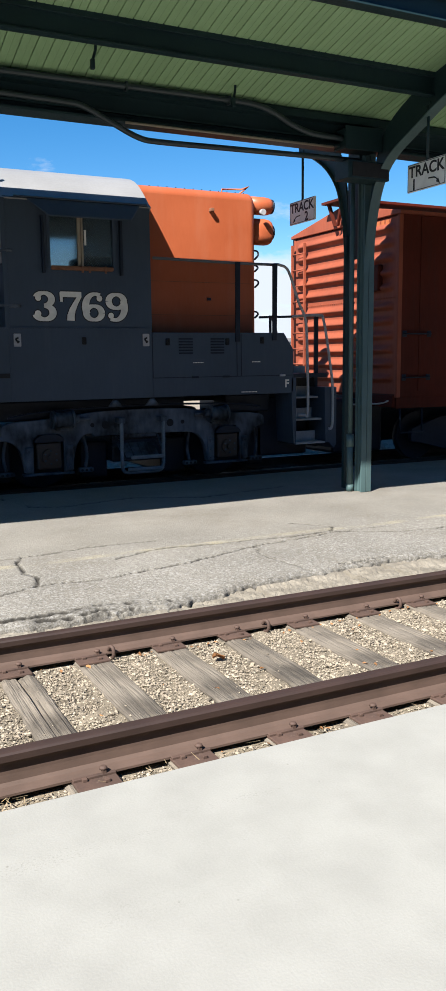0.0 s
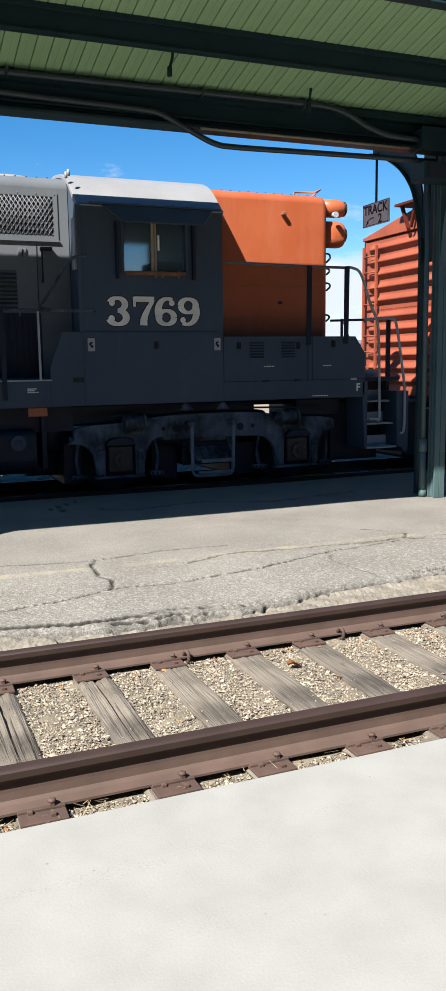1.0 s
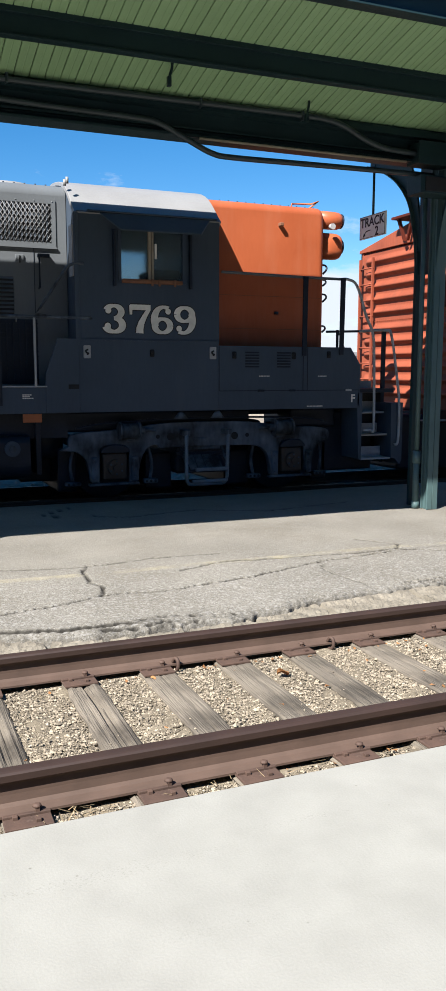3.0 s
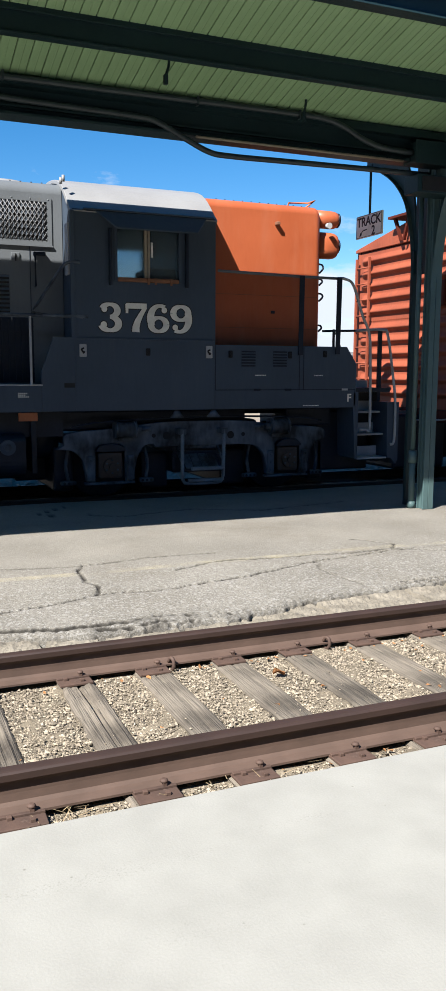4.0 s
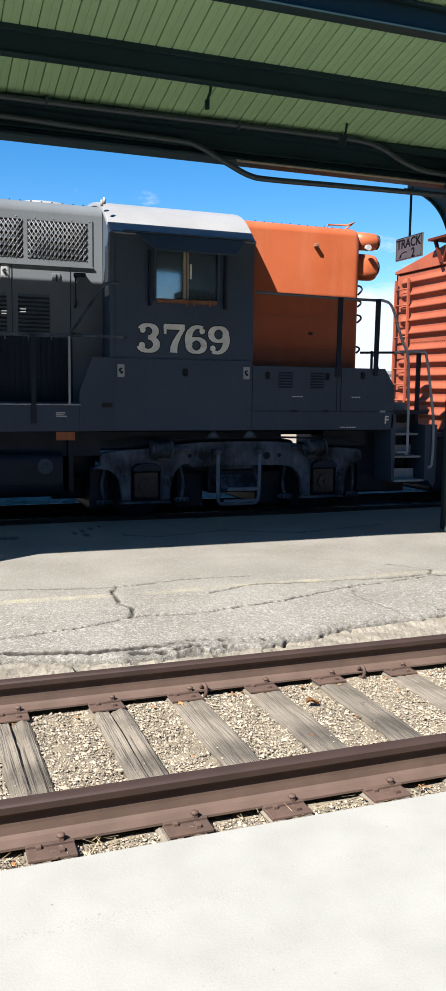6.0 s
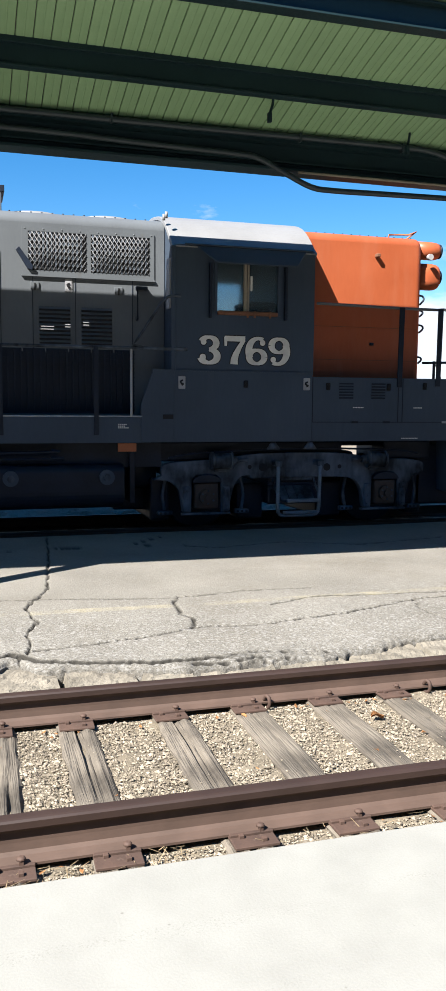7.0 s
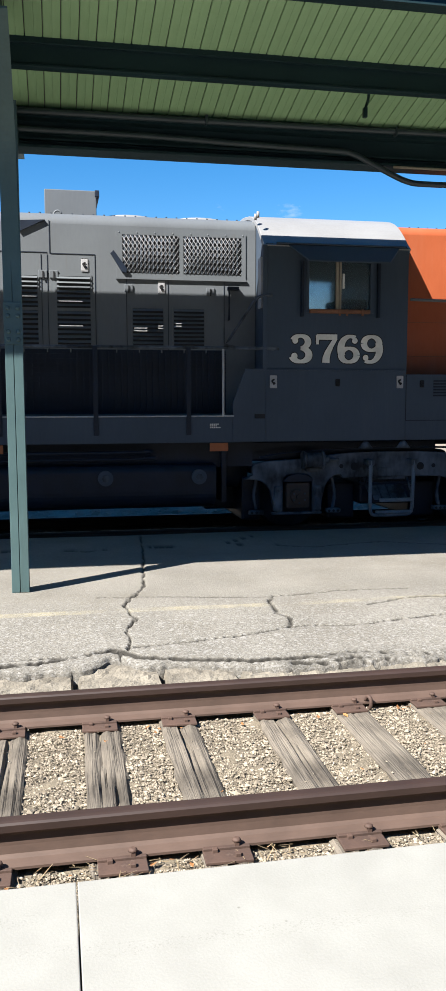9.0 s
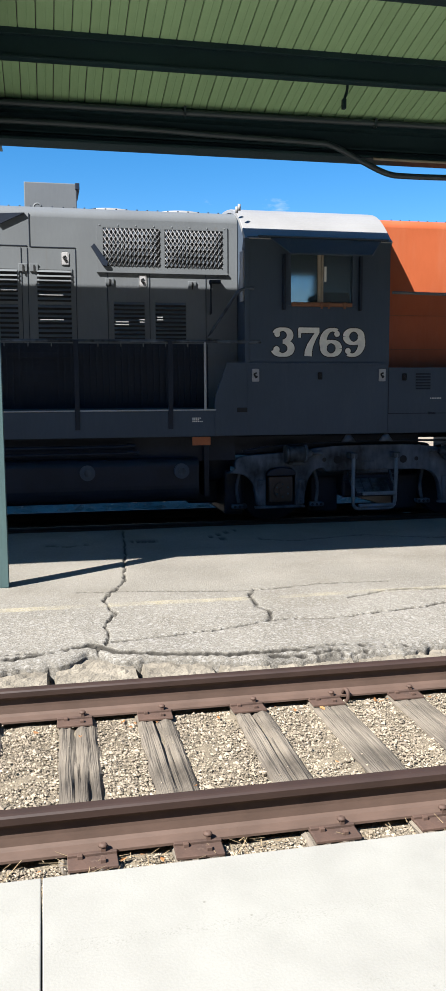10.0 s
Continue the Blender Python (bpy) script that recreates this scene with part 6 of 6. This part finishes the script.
def window_frame():
    bm = B()
    for a in ((2.66, 2.70, 2.84, 3.56), (3.56, 3.61, 2.84, 3.56), (2.70, 3.56, 3.52, 3.56), (2.70, 3.56, 2.84, 2.87)):
        box(bm, a[0], a[1], CAB - 0.012, CAB + 0.045, a[2], a[3])
    return bm


def grille_frame(x0, x1, z0, z1):
    bm = B()
    y = HOOD
    for a in ((x0, 0.28, z0, z1), (1.90, x1, z0, z1), (0.28, 1.90, 3.87, z1), (0.28, 1.90, z0, 3.37), (1.045, 1.10, 3.37, 3.87)):
        box(bm, a[0], a[1], y - 0.014, y - 0.001, a[2], a[3])
    box(bm, x0 - 0.01, x1 + 0.01, y - 0.03, y - 0.001, z0 - 0.02, z0)
    return bm


def mesh_screen(x0, x1, z0, z1):
    """Crossed slanting wires over an opening."""
    bm = B()
    y, r, step, k = HOOD - 0.016, 0.0052, 0.058, 1.5
    h = z1 - z0
    for s in (1, -1):
        c = -h / k
        while c < (x1 - x0) + h / k:
            p0, p1 = (x0 + c, z0), (x0 + c + s * h / k, z1)
            seg = []
            for t in (0, 1):
                seg.append((p0[0] + (p1[0] - p0[0]) * t, p0[1] + (p1[1] - p0[1]) * t))
            (ax, az), (bx_, bz) = seg
            # clip to the opening
            t0, t1 = 0.0, 1.0
            dx = bx_ - ax
            for lim, up in ((x0, False), (x1, True)):
                t = (lim - ax) / dx
                if (dx > 0) == up:
                    t1 = min(t1, t)
                else:
                    t0 = max(t0, t)
            if t1 - t0 > 0.03:
                q0 = (ax + dx * t0, y + s * 0.003, az + (bz - az) * t0)
                q1 = (ax + dx * t1, y + s * 0.003, az + (bz - az) * t1)
                tube(bm, [q0, q1], r, 5)
            c += step
    return bm


def pod_bm(x0, x1, y, z, r, tall):
    bm = B()
    rows = []
    for x, s in ((x0, 1.0), (x1 - 0.12, 1.0), (x1 - 0.06, 0.96), (x1 - 0.02, 0.86), (x1, 0.7)):
        rows.append([bm.verts.new((x, y + s * r * math.cos(a), z + s * (r * math.sin(a) + (tall / 2 if math.sin(a) > 0 else -tall / 2)))) for a in [2 * math.pi * (i + 0.5) / 24 for i in range(24)]])
    for a, b in zip(rows, rows[1:]):
        for i in range(24):
            bm.faces.new([a[i], a[(i + 1) % 24], b[(i + 1) % 24], b[i]]).smooth = True
    bm.faces.new(rows[0])
    bm.faces.new(rows[-1][::-1])
    bmesh.ops.recalc_face_normals(bm, faces=bm.faces)
    return bm


build_locomotive()


# ---- boxcar ----
def build_boxcar():
    x0, x1, y0, y1, z0, z1 = 8.34, 20.9, 7.66, 10.84, 1.0, 3.88
    car = thing("boxcar", (x0 + 6, CL, RAIL2), "faded red steel boxcar with a corrugated end, behind the locomotive", "boxcar")
    body = part("body", bx(x0, x1, y0, y1, z0, z1, bevel=0.01), SHADERED, car, "faded red steel sides, coloured darker for shade")
    # pressed end: fat horizontal ribs that taper out at both sides
    bm = B()
    ny, nz = 60, 220
    ribs = []
    z = 1.30
    for k in range(11):
        ribs.append(z)
        z += 0.232 if k != 5 else 0.30
    g = []
    for j in range(nz + 1):
        zz = z0 + 0.05 + (z1 - z0 - 0.08) * j / nz
        row = []
        for i in range(ny + 1):
            yy = y0 + 0.03 + (y1 - y0 - 0.06) * i / ny
            side = max(0.0, min(1.0, min(yy - y0 - 0.14, y1 - 0.14 - yy) / 0.16))
            d = min(abs(zz - c) for c in ribs)
            up = min(ribs, key=lambda c: abs(zz - c))
            w = 0.105 if zz > up else 0.075
            bulge = 0.075 * side ** 0.5 * (0.5 + 0.5 * math.cos(math.pi * min(1, d / w))) if side > 0 else 0
            row.append(bm.verts.new((x0 - 0.012 - bulge, yy, zz)))
        g.append(row)
    for r0, r1 in zip(g, g[1:]):
        for i in range(ny):
            bm.faces.new([r0[i], r0[i + 1], r1[i + 1], r1[i]]).smooth = True
    end = part("corrugated_end", bm, BOXRED, car, "sunlit faded red corrugated steel end")
    for i in range(44):
        part("rivet", cyl(B(), (x0 - 0.03, y0 + 0.1 + i * 0.068, 2.60), (x0 - 0.01, y0 + 0.1 + i * 0.068, 2.60), 0.012, seg=6), BOXRED, end)
    for y in (y0 - 0.004, y1 - 0.056):
        part("corner_post", bx(x0 - 0.02, x0 + 0.06, y, y + 0.06, z0, z1, bevel=0.008), BOXRED, end)
    ew = part("brake_platform", bx(x0 - 0.12, x0 - 0.02, 8.06, 8.36, 2.72, 3.14, bevel=0.02), SHADERED, end, "end hatch")
    gable = [(y0 - 0.06, z1), (y0 - 0.06, z1 + 0.05), (CL, z1 + 0.34), (y1 + 0.06, z1 + 0.05), (y1 + 0.06, z1)]
    roof = part("roof", prism(B(), gable, "x", x0 - 0.05, x1 + 0.05, bevel=0.008), BOXRED, car, "low pitched red roof")
    part("running_board", bx(x0 - 0.25, x1 + 0.2, CL - 0.3, CL + 0.3, z1 + 0.40, z1 + 0.44), SHADERED, roof)
    part("board_brace", prism(B(), [(CL - 0.2, z1 + 0.40), (CL - 0.14, z1 + 0.40), (CL - 0.02, z1 + 0.02), (CL - 0.06, z1 + 0.02)], "x", x0 - 0.16, x0 - 0.11), SHADERED, roof)
    part("board_brace", prism(B(), [(CL + 0.2, z1 + 0.40), (CL + 0.26, z1 + 0.40), (CL + 0.06, z1 + 0.02), (CL + 0.02, z1 + 0.02)], "x", x0 - 0.16, x0 - 0.11), SHADERED, roof)
    bars_bm = B()
    for i in range(3):
        box(bars_bm, x0 - 0.03, x0 - 0.022, 7.92 + i * 0.12, 8.0 + i * 0.12, 3.72, 3.83)
    part("end_lettering", bars_bm, MARKER, end, "faint worn lettering")
    # ladders
    for y in (y1 - 0.09, y1 - 0.52):
        part("ladder_stile", bx(x0 - 0.13, x0 - 0.09, y - 0.02, y + 0.02, 1.1, 3.75), BOXRED, end)
    for i in range(9):
        part("ladder_rung", cyl(B(), (x0 - 0.11, y1 - 0.55, 1.25 + i * 0.29), (x0 - 0.11, y1 - 0.06, 1.25 + i * 0.29), 0.014, seg=8), BOXRED, end)
    for y in (y1 + 0.07,):
        lad = part("side_ladder", bx(x0 + 0.02, x0 + 0.05, y, y + 0.03, 0.6, 3.9), BLACK, car)
        part("stile", bx(x0 + 0.42, x0 + 0.45, y, y + 0.03, 0.6, 3.9), BLACK, lad)
        for i in range(9):
            part("rung", cyl(B(), (x0 + 0.02, y + 0.015, 0.8 + i * 0.36), (x0 + 0.45, y + 0.015, 0.8 + i * 0.36), 0.012, seg=6), BLACK, lad)
    # side sheets, rivets and grab irons
    for i in range(14):
        x = x0 + 0.45 + i * 0.9
        s = part("side_rib", bx(x - 0.035, x + 0.035, y0 - 0.012, y0, z0 + 0.1, z1 - 0.02, bevel=0.004), SHADERED, body)
    for z_ in (2.02, 1.32):
        gi = part("grab_iron", tube(B(), [(x0 + 0.12, y0, z_), (x0 + 0.12, y0 - 0.06, z_), (x0 + 0.62, y0 - 0.06, z_), (x0 + 0.62, y0, z_)], 0.013, 6), BLACK, body)
        for xx in (x0 + 0.12, x0 + 0.62):
            part("grab_foot", bx(xx - 0.04, xx + 0.04, y0 - 0.014, y0, z_ - 0.05, z_ + 0.05, bevel=0.004), BLACK, gi)
    part("side_door", bx(x0 + 4.9, x0 + 7.6, y0 - 0.08, y0 - 0.013, z0, z1 - 0.1, bevel=0.01), SHADERED, body)
    sill = part("side_sill", bx(x0, x1, y0 + 0.02, y0 + 0.16, 0.82, 1.0), SHADERED, car)
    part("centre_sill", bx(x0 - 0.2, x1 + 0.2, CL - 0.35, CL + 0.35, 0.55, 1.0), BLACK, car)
    part("end_sill", bx(x0 - 0.06, x0 + 0.2, y0 + 0.05, y1 - 0.05, 0.84, 1.04, bevel=0.01), SHADERED, car)
    part("coupler", bx(x0 - 0.75, x0 - 0.05, CL - 0.12, CL + 0.12, 0.66, 0.88, bevel=0.03), BLACK, car)
    part("draft_gear", bx(x0 - 0.55, x0 + 0.5, CL - 0.55, CL + 0.7, 0.02, 0.96, bevel=0.05), BLACK, car, "black draft gear and brake rigging")
    part("cut_lever", tube(B(), smooth_path([(x0 - 0.1, y0 + 0.1, 0.95), (x0 - 0.2, y0 + 0.2, 0.9), (x0 - 0.2, y0 + 0.9, 0.86), (x0 - 0.3, CL - 0.1, 0.8)], 4), 0.014, 6), LIGHTSTEEL, car)
    part("side_step", tube(B(), [(x0 + 0.1, y0 + 0.06, 0.85), (x0 + 0.1, y0 + 0.02, 0.42), (x0 + 0.55, y0 + 0.02, 0.42), (x0 + 0.55, y0 + 0.06, 0.85)], 0.02, 6), BLACK, car)
    for cx in (x0 + 1.9, x1 - 1.9):
        for a in (cx - 0.84, cx + 0.84):
            for yw in (8.53, 9.97):
                part("wheel", cyl(B(), (a, yw - 0.07, 0.285), (a, yw + 0.07, 0.285), 0.415, seg=32), BLACK, car)
        for y in (8.2, 10.2):
            part("truck_frame", prism(B(), [(cx - 1.15, 0.2), (cx - 1.15, 0.42), (cx - 0.5, 0.62), (cx + 0.5, 0.62), (cx + 1.15, 0.42), (cx + 1.15, 0.2), (cx + 0.9, 0.16), (cx + 0.35, 0.02), (cx - 0.35, 0.02), (cx - 0.9, 0.16)], "y", y, y + 0.1, bevel=0.01), BLACK, car)


build_boxcar()


# ---- distance ----
def build_distance():
    rng = random.Random(3)
    for x, y, w, h in ((150, 240, 60, 7), (230, 250, 40, 9), (95, 260, 30, 5.5), (300, 240, 70, 8), (30, 300, 60, 6), (-60, 300, 70, 7)):
        ob = thing("warehouse", (x, y, -0.34), "low pale warehouse far beyond the yard", "building", "far warehouses")
        part("wall", bx(x - w / 2, x + w / 2, y, y + 20, -0.34, h), FARBLUE, ob)
        part("roof", prism(B(), [(y - 0.5, h), (y + 10, h + 1.4), (y + 20.5, h)], "x", x - w / 2 - 0.4, x + w / 2 + 0.4), ROOFTAR, ob)
        for i in range(int(w / 8)):
            part("window", bx(x - w / 2 + 3 + i * 8, x - w / 2 + 6 + i * 8, y - 0.1, y + 0.02, h * 0.45, h * 0.75), DARK, ob)
    bm = B()
    n = 80
    top, low = [], []
    for i in range(n + 1):
        a = math.pi * (i / n)
        x, y = 1900 * math.cos(a), 1900 * math.sin(a)
        h = 26 + 26 * noise.noise((i * 0.16, 1, 1)) + 10 * noise.noise((i * 0.6, 1, 1))
        low.append(bm.verts.new((x, y, -1)))
        top.append(bm.verts.new((x * 1.08, y * 1.08, h)))
    for i in range(n):
        bm.faces.new([low[i], low[i + 1], top[i + 1], top[i]])
    tagged(part("backdrop", bm, FARHILL), "hazy blue hills on the horizon", "hills", kind="structure")


build_distance()
build_litter()
build_ballast()
build_platform()
build_pavement()
